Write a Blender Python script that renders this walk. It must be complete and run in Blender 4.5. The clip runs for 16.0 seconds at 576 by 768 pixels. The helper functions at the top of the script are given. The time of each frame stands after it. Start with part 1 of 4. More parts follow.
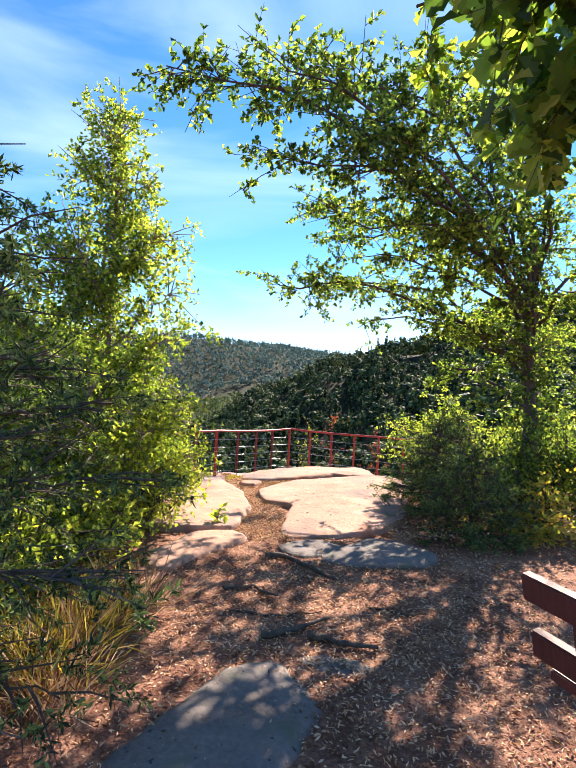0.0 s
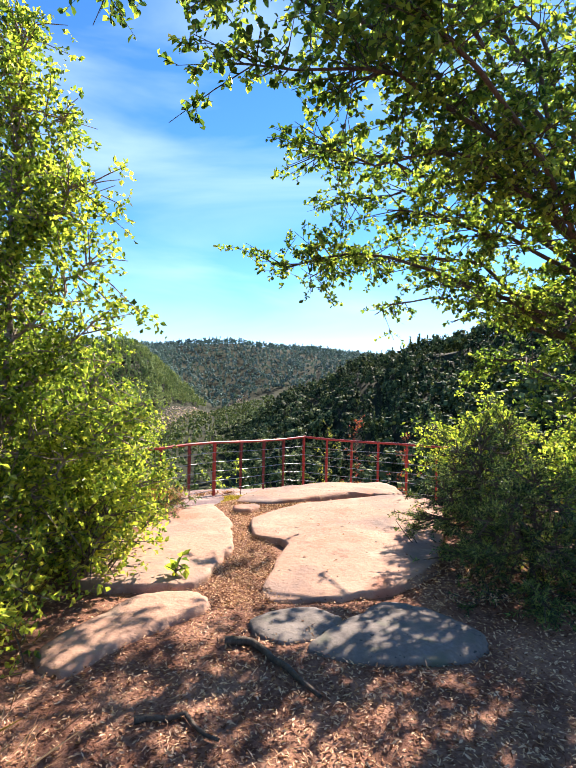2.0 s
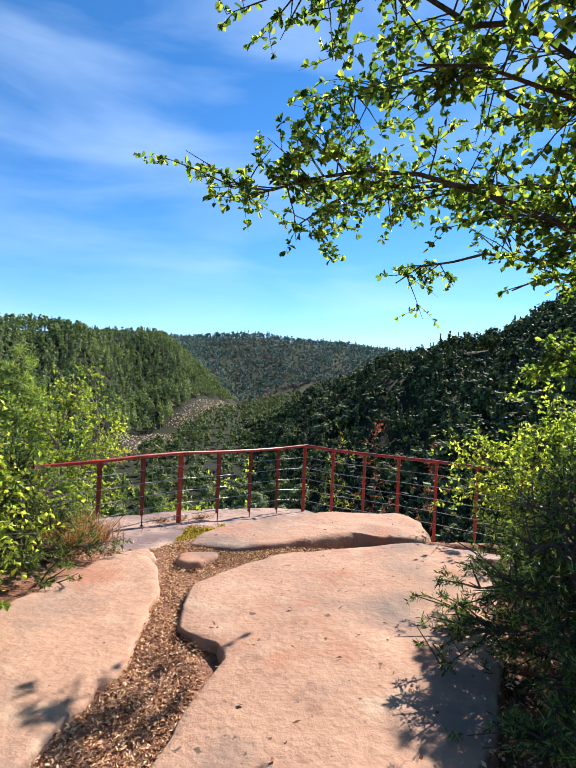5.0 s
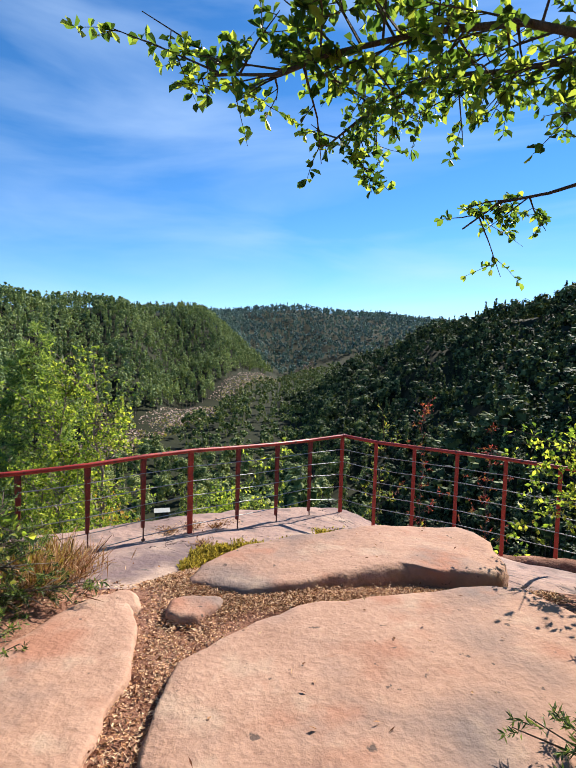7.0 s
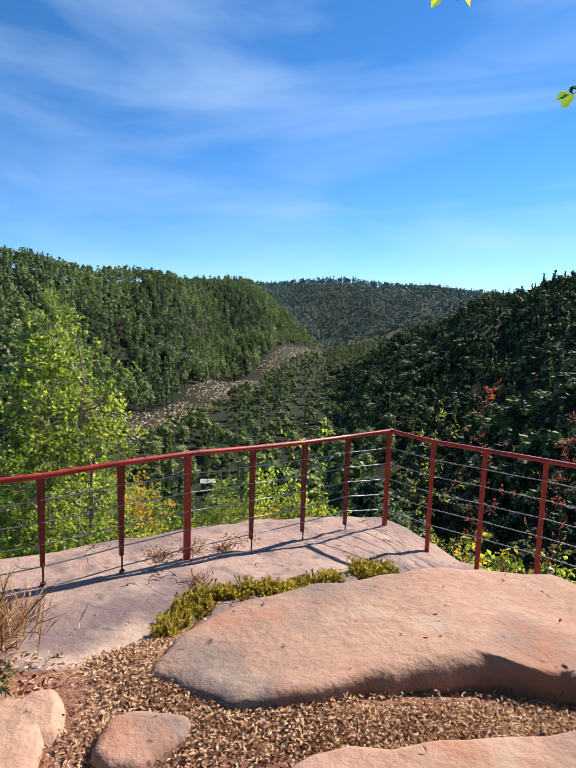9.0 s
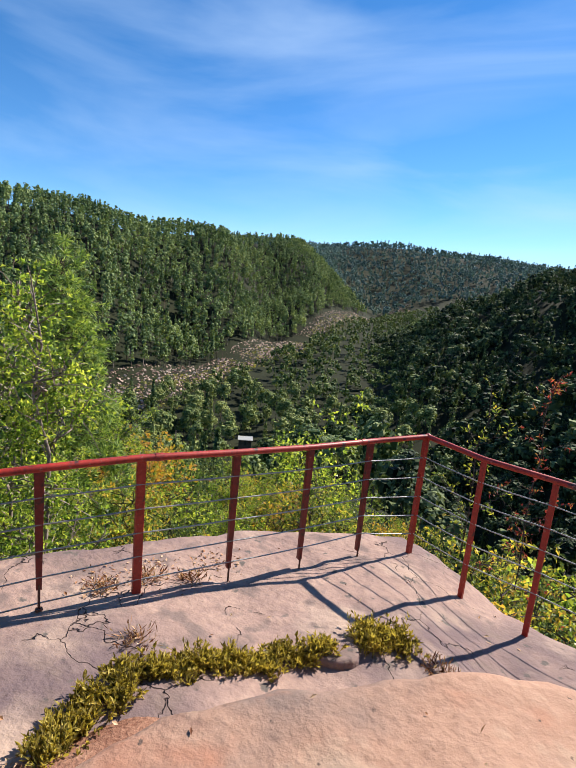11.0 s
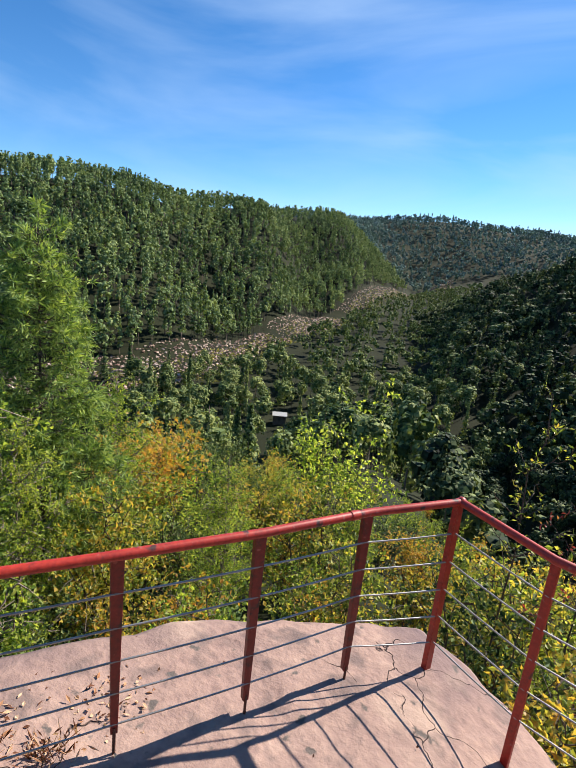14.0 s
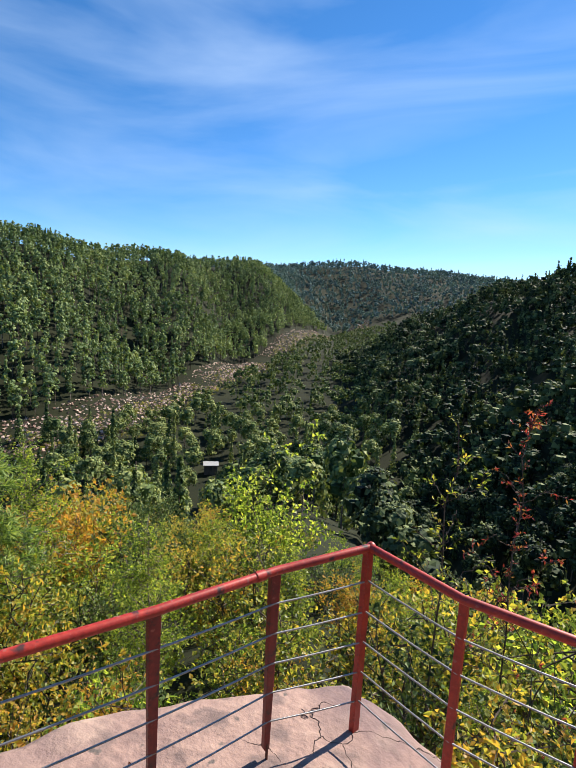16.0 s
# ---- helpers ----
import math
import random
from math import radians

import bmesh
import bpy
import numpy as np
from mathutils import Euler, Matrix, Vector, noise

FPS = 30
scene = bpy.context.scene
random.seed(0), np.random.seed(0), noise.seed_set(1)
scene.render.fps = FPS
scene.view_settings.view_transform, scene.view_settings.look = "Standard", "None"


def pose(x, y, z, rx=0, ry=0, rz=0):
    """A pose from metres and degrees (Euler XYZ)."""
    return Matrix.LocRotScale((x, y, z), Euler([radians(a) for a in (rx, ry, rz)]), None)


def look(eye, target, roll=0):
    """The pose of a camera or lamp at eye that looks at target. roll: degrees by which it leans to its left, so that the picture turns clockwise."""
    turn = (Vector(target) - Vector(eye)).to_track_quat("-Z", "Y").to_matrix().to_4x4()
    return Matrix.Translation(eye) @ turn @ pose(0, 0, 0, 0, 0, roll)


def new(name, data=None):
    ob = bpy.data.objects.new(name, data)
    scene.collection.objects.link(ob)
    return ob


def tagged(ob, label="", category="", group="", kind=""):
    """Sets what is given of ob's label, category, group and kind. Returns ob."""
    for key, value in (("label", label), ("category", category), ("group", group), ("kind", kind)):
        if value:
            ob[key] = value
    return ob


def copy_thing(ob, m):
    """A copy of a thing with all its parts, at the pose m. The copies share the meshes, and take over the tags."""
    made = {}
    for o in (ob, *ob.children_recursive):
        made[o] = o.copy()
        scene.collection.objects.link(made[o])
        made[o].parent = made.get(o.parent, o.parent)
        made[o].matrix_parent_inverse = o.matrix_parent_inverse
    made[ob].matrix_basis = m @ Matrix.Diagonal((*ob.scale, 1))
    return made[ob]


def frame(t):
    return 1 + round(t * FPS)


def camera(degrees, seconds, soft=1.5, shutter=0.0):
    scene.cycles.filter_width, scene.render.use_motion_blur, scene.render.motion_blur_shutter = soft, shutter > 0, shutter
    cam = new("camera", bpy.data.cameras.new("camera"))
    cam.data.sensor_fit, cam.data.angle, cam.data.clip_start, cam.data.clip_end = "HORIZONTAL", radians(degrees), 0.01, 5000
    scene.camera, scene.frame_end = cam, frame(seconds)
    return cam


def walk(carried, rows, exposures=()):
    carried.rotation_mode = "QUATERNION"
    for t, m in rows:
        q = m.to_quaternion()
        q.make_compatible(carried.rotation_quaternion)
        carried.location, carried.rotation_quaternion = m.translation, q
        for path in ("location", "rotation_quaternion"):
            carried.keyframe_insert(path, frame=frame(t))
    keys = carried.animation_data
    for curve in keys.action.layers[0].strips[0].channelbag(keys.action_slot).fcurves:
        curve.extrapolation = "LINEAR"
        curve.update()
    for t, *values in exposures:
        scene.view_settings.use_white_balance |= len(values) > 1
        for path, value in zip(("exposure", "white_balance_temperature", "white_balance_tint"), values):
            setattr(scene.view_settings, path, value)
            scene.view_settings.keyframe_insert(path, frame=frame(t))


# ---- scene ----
cam = camera(59.3, 16.0, soft=1.0)
PATH = [
    (0, (-0.328, -0.213, 2.011), (-0.25, 1.785, 2.027), 2.9),
    (0.5, (-0.105, 0.106, 2.025), (-0.114, 2.106, 2.04), 2.6),
    (1, (-0.096, 0.452, 2.013), (-0.122, 2.452, 2.019), 2.9),
    (1.5, (0.022, 0.83, 2.024), (-0.034, 2.829, 2.034), 1.5),
    (2, (0.125, 1.22, 2.023), (0.075, 3.219, 2.044), 1.2),
    (2.5, (0.213, 1.563, 2.023), (0.154, 3.562, 2.053), 1.1),
    (3, (0.267, 1.956, 2.053), (0.284, 3.956, 2.085), 0.9),
    (3.5, (0.361, 2.317, 2.033), (0.356, 4.316, 2.081), 1.2),
    (4, (0.39, 2.651, 2.053), (0.344, 4.65, 2.096), 2.4),
    (4.5, (0.451, 2.961, 2.085), (0.366, 4.959, 2.106), 1.9),
    (5, (0.516, 3.286, 2.053), (0.36, 5.28, 2.051), 2.5),
    (7.3, (0.499, 4.712, 2.156), (0.159, 6.679, 2.024), 1.1),
    (7.5, (0.472, 4.857, 2.151), (0.108, 6.819, 2.01), 0.7),
    (8, (0.413, 5.212, 2.168), (0.018, 7.166, 1.999), 0.1),
    (8.5, (0.457, 5.554, 2.171), (0.027, 7.498, 1.975), 0.2),
    (9, (0.418, 5.868, 2.142), (-0.06, 7.797, 1.918), 1.9),
    (9.5, (0.376, 6.193, 2.181), (-0.09, 8.123, 1.939), 2.2),
    (10, (0.388, 6.512, 2.17), (-0.106, 8.432, 1.909), 2.2),
    (10.2, (0.406, 6.631, 2.179), (-0.141, 8.534, 1.898), 2.3),
    (12.3, (0.306, 7.767, 2.16), (-0.313, 9.602, 1.663), 8.2),
    (12.5, (0.344, 7.876, 2.129), (-0.272, 9.714, 1.636), 6.0),
    (13, (0.189, 8.202, 2.154), (-0.433, 10.035, 1.652), 6.5),
    (13.5, (0.187, 8.476, 2.175), (-0.478, 10.293, 1.671), 5.9),
    (14, (0.261, 8.633, 2.22), (-0.48, 10.426, 1.732), 6.0),
    (14.5, (0.278, 8.701, 2.235), (-0.468, 10.503, 1.795), 5.0),
    (15, (0.305, 8.751, 2.229), (-0.435, 10.575, 1.875), 5.2),
    (15.5, (0.315, 8.785, 2.214), (-0.32, 10.653, 1.89), 5.1),
    (16, (0.382, 8.781, 2.246), (-0.118, 10.695, 1.954), 3.2),
]
walk(cam, [(t, look(e, a, r)) for t, e, a, r in PATH], [(0, 1.85, 7000, 16), (2, 1.75, 6900, 15), (3.5, 1.40, 6700, 12), (5, 1.22, 6550, 10), (8, 1.0, 6500, 10), (12.5, 0.95, 6500, 10), (16, 1.0, 6600, 11)])

import itertools

from mathutils.bvhtree import BVHTree

# ---- world, sun, exposure ----
SUN = Vector((0.54, 0.84, 0.765)).normalized()
sun = new("sun", bpy.data.lights.new("sun", "SUN"))
sun.data.energy, sun.data.angle, sun.data.color = 5.0, radians(0.5), (1.0, 0.93, 0.82)
sun.matrix_world = look(SUN * 60, (0, 0, 0))

world = bpy.data.worlds.new("sky")
scene.world = world
world.use_nodes = True
wn, wl = world.node_tree.nodes, world.node_tree.links
wn.clear()
sky = wn.new("ShaderNodeTexSky")
sky.sky_type, sky.sun_disc = "NISHITA", False
sky.sun_elevation, sky.sun_rotation = math.asin(SUN.z), math.atan2(SUN.x, SUN.y)
sky.altitude, sky.air_density, sky.dust_density, sky.ozone_density = 2500, 1.0, 0.0, 4.0
coord = wn.new("ShaderNodeTexCoord")
stretch = wn.new("ShaderNodeMapping")
stretch.inputs["Rotation"].default_value = (0.12, 0.22, 0.5)
stretch.inputs["Scale"].default_value = (0.9, 1.2, 5.0)
cirrus = wn.new("ShaderNodeTexNoise")
cirrus.inputs["Scale"].default_value, cirrus.inputs["Detail"].default_value = 1.5, 6
cirrus.inputs["Roughness"].default_value, cirrus.inputs["Distortion"].default_value = 0.5, 0.6
thin = wn.new("ShaderNodeValToRGB")
thin.color_ramp.elements[0].position, thin.color_ramp.elements[1].position = 0.46, 1.0
thin.color_ramp.elements[1].color = (0.75, 0.75, 0.75, 1)
veil = wn.new("ShaderNodeMix")
veil.data_type = "RGBA"
veil.inputs["B"].default_value = (4.2, 5.6, 7.6, 1)
back = wn.new("ShaderNodeBackground")
back.inputs["Strength"].default_value = 0.083
wout = wn.new("ShaderNodeOutputWorld")
wl.new(coord.outputs["Generated"], stretch.inputs["Vector"])
wl.new(stretch.outputs["Vector"], cirrus.inputs["Vector"])
wl.new(cirrus.outputs["Fac"], thin.inputs["Fac"])
wl.new(thin.outputs["Color"], veil.inputs["Factor"])
deep = wn.new("ShaderNodeHueSaturation")
deep.inputs["Saturation"].default_value, deep.inputs["Value"].default_value = 1.22, 1.14
wl.new(sky.outputs["Color"], deep.inputs["Color"])
wl.new(deep.outputs["Color"], veil.inputs["A"])
wl.new(veil.outputs["Result"], back.inputs["Color"])
wl.new(back.outputs["Background"], wout.inputs["Surface"])


# ---- materials ----
def surface(name, colours, scale=4.0, fine=40.0, rough=0.85, bump=0.4, depth=0.02, metal=0.0, island=0.0, through_light=0.0, stretch_by=(1, 1, 1), blotch=None, each=0.0, cracks=0.0):
    """A node material: colours along a ramp by noise at two scales, with relief; island: how far single pieces differ;
    through_light: the share of light that passes (leaves); blotch: rows of (colour, scale, from, to) laid over;
    each: how far whole objects differ; cracks: size of the blocks between fine cracks."""
    m = bpy.data.materials.new(name)
    m.use_nodes = True
    n, l = m.node_tree.nodes, m.node_tree.links
    bsdf, out = n["Principled BSDF"], n["Material Output"]
    where = n.new("ShaderNodeTexCoord")
    squeeze = n.new("ShaderNodeMapping")
    squeeze.inputs["Scale"].default_value = stretch_by
    l.new(where.outputs["Object"], squeeze.inputs["Vector"])
    big, small = n.new("ShaderNodeTexNoise"), n.new("ShaderNodeTexNoise")
    for tex, s, d in ((big, scale, 5), (small, fine, 4)):
        tex.inputs["Scale"].default_value, tex.inputs["Detail"].default_value, tex.inputs["Roughness"].default_value = s, d, 0.6
        l.new(squeeze.outputs["Vector"], tex.inputs["Vector"])
    mix = n.new("ShaderNodeMath")
    mix.operation = "MULTIPLY_ADD"
    mix.inputs[1].default_value = 0.45
    l.new(small.outputs["Fac"], mix.inputs[0])
    half = n.new("ShaderNodeMath")
    half.operation = "MULTIPLY"
    half.inputs[1].default_value = 0.55
    l.new(big.outputs["Fac"], half.inputs[0])
    l.new(half.outputs[0], mix.inputs[2])
    value = mix.outputs[0]
    if island:
        geo = n.new("ShaderNodeNewGeometry")
        vary = n.new("ShaderNodeMath")
        vary.operation = "MULTIPLY_ADD"
        vary.inputs[1].default_value = island
        l.new(geo.outputs["Random Per Island"], vary.inputs[0])
        less = n.new("ShaderNodeMath")
        less.operation = "SUBTRACT"
        less.inputs[1].default_value = island / 2
        l.new(value, less.inputs[0])
        l.new(less.outputs[0], vary.inputs[2])
        value = vary.outputs[0]
    if each:
        info, shift = n.new("ShaderNodeObjectInfo"), n.new("ShaderNodeMapRange")
        shift.inputs["To Min"].default_value, shift.inputs["To Max"].default_value = -each / 2, each / 2
        l.new(info.outputs["Random"], shift.inputs["Value"])
        plus = n.new("ShaderNodeMath")
        l.new(shift.outputs["Result"], plus.inputs[0])
        l.new(value, plus.inputs[1])
        value = plus.outputs[0]
    ramp = n.new("ShaderNodeValToRGB")
    e = ramp.color_ramp.elements
    lo, hi = 0.28, 0.72
    e[0].position, e[0].color = lo, (*colours[0], 1)
    e[1].position, e[1].color = hi, (*colours[-1], 1)
    for i, c in enumerate(colours[1:-1]):
        e.new(lo + (hi - lo) * (i + 1) / (len(colours) - 1)).color = (*c, 1)
    l.new(value, ramp.inputs["Fac"])
    colour = ramp.outputs["Color"]
    for c, s, a, b in blotch or ():
        spot = n.new("ShaderNodeTexNoise")
        spot.inputs["Scale"].default_value, spot.inputs["Detail"].default_value = s, 6
        l.new(where.outputs["Object"], spot.inputs["Vector"])
        edge = n.new("ShaderNodeMapRange")
        edge.inputs["From Min"].default_value, edge.inputs["From Max"].default_value = a, b
        l.new(spot.outputs["Fac"], edge.inputs["Value"])
        lay = n.new("ShaderNodeMix")
        lay.data_type = "RGBA"
        lay.inputs["B"].default_value = (*c, 1)
        l.new(edge.outputs["Result"], lay.inputs["Factor"])
        l.new(colour, lay.inputs["A"])
        colour = lay.outputs["Result"]
    height = mix.outputs[0]
    if cracks:
        warp, cell, gap = n.new("ShaderNodeVectorMath"), n.new("ShaderNodeTexVoronoi"), n.new("ShaderNodeMapRange")
        wide = n.new("ShaderNodeTexNoise")
        wide.inputs["Scale"].default_value, wide.inputs["Detail"].default_value = 1.4, 5
        l.new(where.outputs["Object"], wide.inputs["Vector"])
        warp.operation = "MULTIPLY_ADD"
        warp.inputs[1].default_value = (1.1, 1.1, 1.1)
        l.new(wide.outputs["Color"], warp.inputs[0])
        l.new(where.outputs["Object"], warp.inputs[2])
        cell.feature = "DISTANCE_TO_EDGE"
        cell.inputs["Scale"].default_value = 1 / cracks
        l.new(warp.outputs["Vector"], cell.inputs["Vector"])
        gap.inputs["From Max"].default_value, gap.inputs["To Min"].default_value, gap.inputs["To Max"].default_value = 0.006, 0.0, 1.0
        l.new(cell.outputs["Distance"], gap.inputs["Value"])
        some, where_not = n.new("ShaderNodeMapRange"), n.new("ShaderNodeMath")
        some.inputs["From Min"].default_value, some.inputs["From Max"].default_value = 0.54, 0.50
        l.new(wide.outputs["Fac"], some.inputs["Value"])
        where_not.operation = "MAXIMUM"
        l.new(gap.outputs["Result"], where_not.inputs[0])
        l.new(some.outputs["Result"], where_not.inputs[1])
        gap = where_not
        dark = n.new("ShaderNodeMix")
        dark.data_type = "RGBA"
        dark.inputs["A"].default_value = (*[c * 0.55 for c in colours[0]], 1)
        l.new(gap.outputs[0], dark.inputs["Factor"])
        l.new(colour, dark.inputs["B"])
        colour = dark.outputs["Result"]
        both = n.new("ShaderNodeMath")
        both.operation = "MULTIPLY_ADD"
        both.inputs[1].default_value = 0.5
        l.new(gap.outputs[0], both.inputs[0])
        l.new(height, both.inputs[2])
        height = both.outputs[0]
    l.new(colour, bsdf.inputs["Base Color"])
    bsdf.inputs["Roughness"].default_value, bsdf.inputs["Metallic"].default_value = rough, metal
    if rough >= 0.85:
        bsdf.inputs["Specular IOR Level"].default_value = 0.15
    if bump:
        relief = n.new("ShaderNodeBump")
        relief.inputs["Strength"].default_value, relief.inputs["Distance"].default_value = bump, depth
        l.new(height, relief.inputs["Height"])
        l.new(relief.outputs["Normal"], bsdf.inputs["Normal"])
    if through_light:
        bsdf.inputs["Specular IOR Level"].default_value = 0.12 if rough > 0.55 else 0.3
        glow, blend = n.new("ShaderNodeBsdfTranslucent"), n.new("ShaderNodeMixShader")
        warm = n.new("ShaderNodeMix")
        warm.data_type, warm.blend_type = "RGBA", "MULTIPLY"
        warm.inputs["Factor"].default_value = 1.0
        warm.inputs["B"].default_value = (1.75, 1.7, 0.75, 1)
        l.new(colour, warm.inputs["A"])
        l.new(warm.outputs["Result"], glow.inputs["Color"])
        blend.inputs["Fac"].default_value = through_light
        l.new(bsdf.outputs["BSDF"], blend.inputs[1])
        l.new(glow.outputs["BSDF"], blend.inputs[2])
        l.new(blend.outputs["Shader"], out.inputs["Surface"])
    return m


M = {}
M["duff"] = surface("forest_floor", [(0.055, 0.022, 0.015), (0.16, 0.070, 0.046), (0.29, 0.15, 0.10), (0.44, 0.27, 0.18)], 3.0, 55, 0.95, 0.9, 0.03)
# Near-black: the deep shade between the trees is put into the floor colour.
M["woodfloor"] = surface("shade_dark_woodland_floor", [(0.008, 0.010, 0.004), (0.016, 0.020, 0.008), (0.028, 0.03, 0.012)], 0.05, 1.5, 0.95, 0.6, 0.3)
M["litter"] = surface("dry_leaves", [(0.13, 0.053, 0.030), (0.33, 0.160, 0.084), (0.50, 0.28, 0.155), (0.64, 0.44, 0.29)], 3, 20, 0.8, 0, island=0.9, through_light=0.12)
M["sandstone"] = surface("pink_sandstone", [(0.20, 0.105, 0.078), (0.34, 0.20, 0.142), (0.405, 0.245, 0.175), (0.48, 0.32, 0.235)], 1.7, 22, 0.9, 0.6, 0.04,
                         blotch=[((0.20, 0.145, 0.125), 1.3, 0.52, 0.70), ((0.42, 0.30, 0.22), 3.1, 0.58, 0.75), ((0.34, 0.165, 0.11), 2.1, 0.57, 0.70), ((0.12, 0.08, 0.065), 13, 0.68, 0.72)])
M["ledge"] = surface("weathered_sandstone", [(0.15, 0.100, 0.092), (0.27, 0.178, 0.152), (0.35, 0.235, 0.192), (0.45, 0.315, 0.25)], 1.1, 16, 0.92, 0.9, 0.035, cracks=0.8,
                     blotch=[((0.16, 0.112, 0.112), 0.8, 0.46, 0.60), ((0.44, 0.315, 0.245), 1.6, 0.53, 0.68), ((0.19, 0.135, 0.12), 5, 0.55, 0.66), ((0.12, 0.10, 0.09), 9, 0.64, 0.70)])
# Post shade is put into the red paint itself; only the blotches are wear.
M["shaded_red"] = surface("shaded_worn_red_paint", [(0.05, 0.008, 0.006), (0.17, 0.013, 0.009), (0.28, 0.022, 0.013)], 6, 60, 0.5, 0.3, 0.003,
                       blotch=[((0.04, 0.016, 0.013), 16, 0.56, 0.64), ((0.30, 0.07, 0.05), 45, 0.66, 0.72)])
M["greystone"] = surface("grey_sandstone", [(0.075, 0.062, 0.056), (0.14, 0.118, 0.105), (0.19, 0.16, 0.143), (0.27, 0.22, 0.18)], 3.0, 40, 0.9, 0.5, 0.02,
                         blotch=[((0.12, 0.125, 0.09), 5, 0.55, 0.7), ((0.05, 0.05, 0.05), 22, 0.66, 0.70)])
M["red"] = surface("red_paint", [(0.11, 0.010, 0.007), (0.34, 0.022, 0.012), (0.52, 0.046, 0.022)], 5, 60, 0.46, 0.25, 0.003,
                   blotch=[((0.06, 0.02, 0.018), 14, 0.60, 0.68), ((0.33, 0.08, 0.06), 40, 0.64, 0.70)])
M["cable"] = surface("galvanised_wire", [(0.22, 0.215, 0.21), (0.38, 0.375, 0.37)], 8, 120, 0.4, 0.2, 0.001, metal=0.8)
M["rust"] = surface("rusty_steel", [(0.07, 0.03, 0.02), (0.18, 0.08, 0.05)], 12, 90, 0.7, 0.4, 0.002, metal=0.3)
M["plank"] = surface("red_brown_stained_wood", [(0.06, 0.014, 0.011), (0.12, 0.028, 0.020), (0.17, 0.05, 0.036)], 6, 50, 0.6, 0.5, 0.004, stretch_by=(1, 12, 12))
M["bark"] = surface("grey_brown_bark", [(0.03, 0.025, 0.02), (0.09, 0.07, 0.055), (0.17, 0.14, 0.11)], 8, 60, 0.9, 0.9, 0.01, stretch_by=(3, 3, 0.6))
M["birchbark"] = surface("young_birch_bark", [(0.06, 0.04, 0.03), (0.20, 0.15, 0.12), (0.42, 0.37, 0.32)], 9, 50, 0.8, 0.4, 0.004, stretch_by=(1, 1, 3))
M["oakleaf"] = surface("oak_leaf", [(0.035, 0.070, 0.020), (0.075, 0.140, 0.036), (0.14, 0.22, 0.05), (0.27, 0.33, 0.08)], 0.8, 6, 0.34, 0, island=0.7, through_light=0.6)
M["birchleaf"] = surface("birch_leaf", [(0.06, 0.105, 0.026), (0.15, 0.225, 0.048), (0.25, 0.325, 0.07), (0.40, 0.43, 0.10)], 0.9, 6, 0.38, 0, island=0.6, through_light=0.62, each=0.18)
M["shrubleaf"] = surface("yellowing_shrub_leaf", [(0.08, 0.115, 0.03), (0.17, 0.215, 0.05), (0.29, 0.31, 0.07), (0.42, 0.37, 0.085), (0.46, 0.30, 0.07)], 0.45, 5, 0.45, 0, island=0.5, through_light=0.52, each=0.42)
M["orangeleaf"] = surface("autumn_orange_leaf", [(0.12, 0.14, 0.03), (0.29, 0.27, 0.055), (0.44, 0.33, 0.07), (0.48, 0.25, 0.055)], 0.6, 6, 0.45, 0, island=0.5, through_light=0.5, each=0.3)
M["needle"] = surface("spruce_needle", [(0.014, 0.034, 0.015), (0.042, 0.080, 0.03), (0.095, 0.15, 0.05), (0.20, 0.27, 0.08)], 1.2, 8, 0.45, 0, island=0.7, through_light=0.3)
M["pineneedle"] = surface("pine_needle", [(0.07, 0.125, 0.04), (0.18, 0.27, 0.075), (0.34, 0.42, 0.12)], 0.5, 6, 0.5, 0, island=0.6, through_light=0.35)
M["heath"] = surface("bilberry_leaf", [(0.11, 0.085, 0.025), (0.27, 0.215, 0.05), (0.50, 0.40, 0.11)], 4, 20, 0.6, 0, island=0.7, through_light=0.35)
M["redleaf"] = surface("red_rowan_leaf", [(0.16, 0.025, 0.03), (0.38, 0.055, 0.075), (0.26, 0.13, 0.06)], 3, 20, 0.5, 0, island=0.8, through_light=0.4)
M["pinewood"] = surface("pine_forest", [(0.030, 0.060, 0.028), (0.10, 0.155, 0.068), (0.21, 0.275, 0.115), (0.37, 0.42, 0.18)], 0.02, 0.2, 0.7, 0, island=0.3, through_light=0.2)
# Dark tones paint in this side's shade, the lightest one its lit crowns.
M["mixedwood"] = surface("shade_toned_mixed_forest", [(0.006, 0.013, 0.009), (0.026, 0.045, 0.021), (0.085, 0.118, 0.046), (0.21, 0.245, 0.095)], 0.05, 0.16, 0.7, 0, island=0.35, through_light=0.08)
# Distance haze is put into this base colour as a blue tint.
M["farwood"] = surface("haze_tinted_forest", [(0.032, 0.072, 0.085), (0.09, 0.155, 0.16), (0.19, 0.27, 0.235)], 0.012, 0.1, 0.8, 0, island=0.5, through_light=0.12)
M["valleyleaf"] = surface("valley_tree_leaf", [(0.02, 0.042, 0.016), (0.07, 0.115, 0.038), (0.16, 0.21, 0.07), (0.29, 0.32, 0.11)], 0.05, 0.8, 0.6, 0, island=0.4, through_light=0.14, each=0.35)
M["trunk"] = surface("pine_trunk", [(0.06, 0.045, 0.038), (0.15, 0.115, 0.095), (0.26, 0.21, 0.18)], 1.0, 8, 0.9, 0, island=0.5)
M["slash"] = surface("felled_wood", [(0.13, 0.08, 0.062), (0.34, 0.225, 0.18), (0.58, 0.44, 0.36)], 0.2, 2, 0.9, 0, island=0.8)
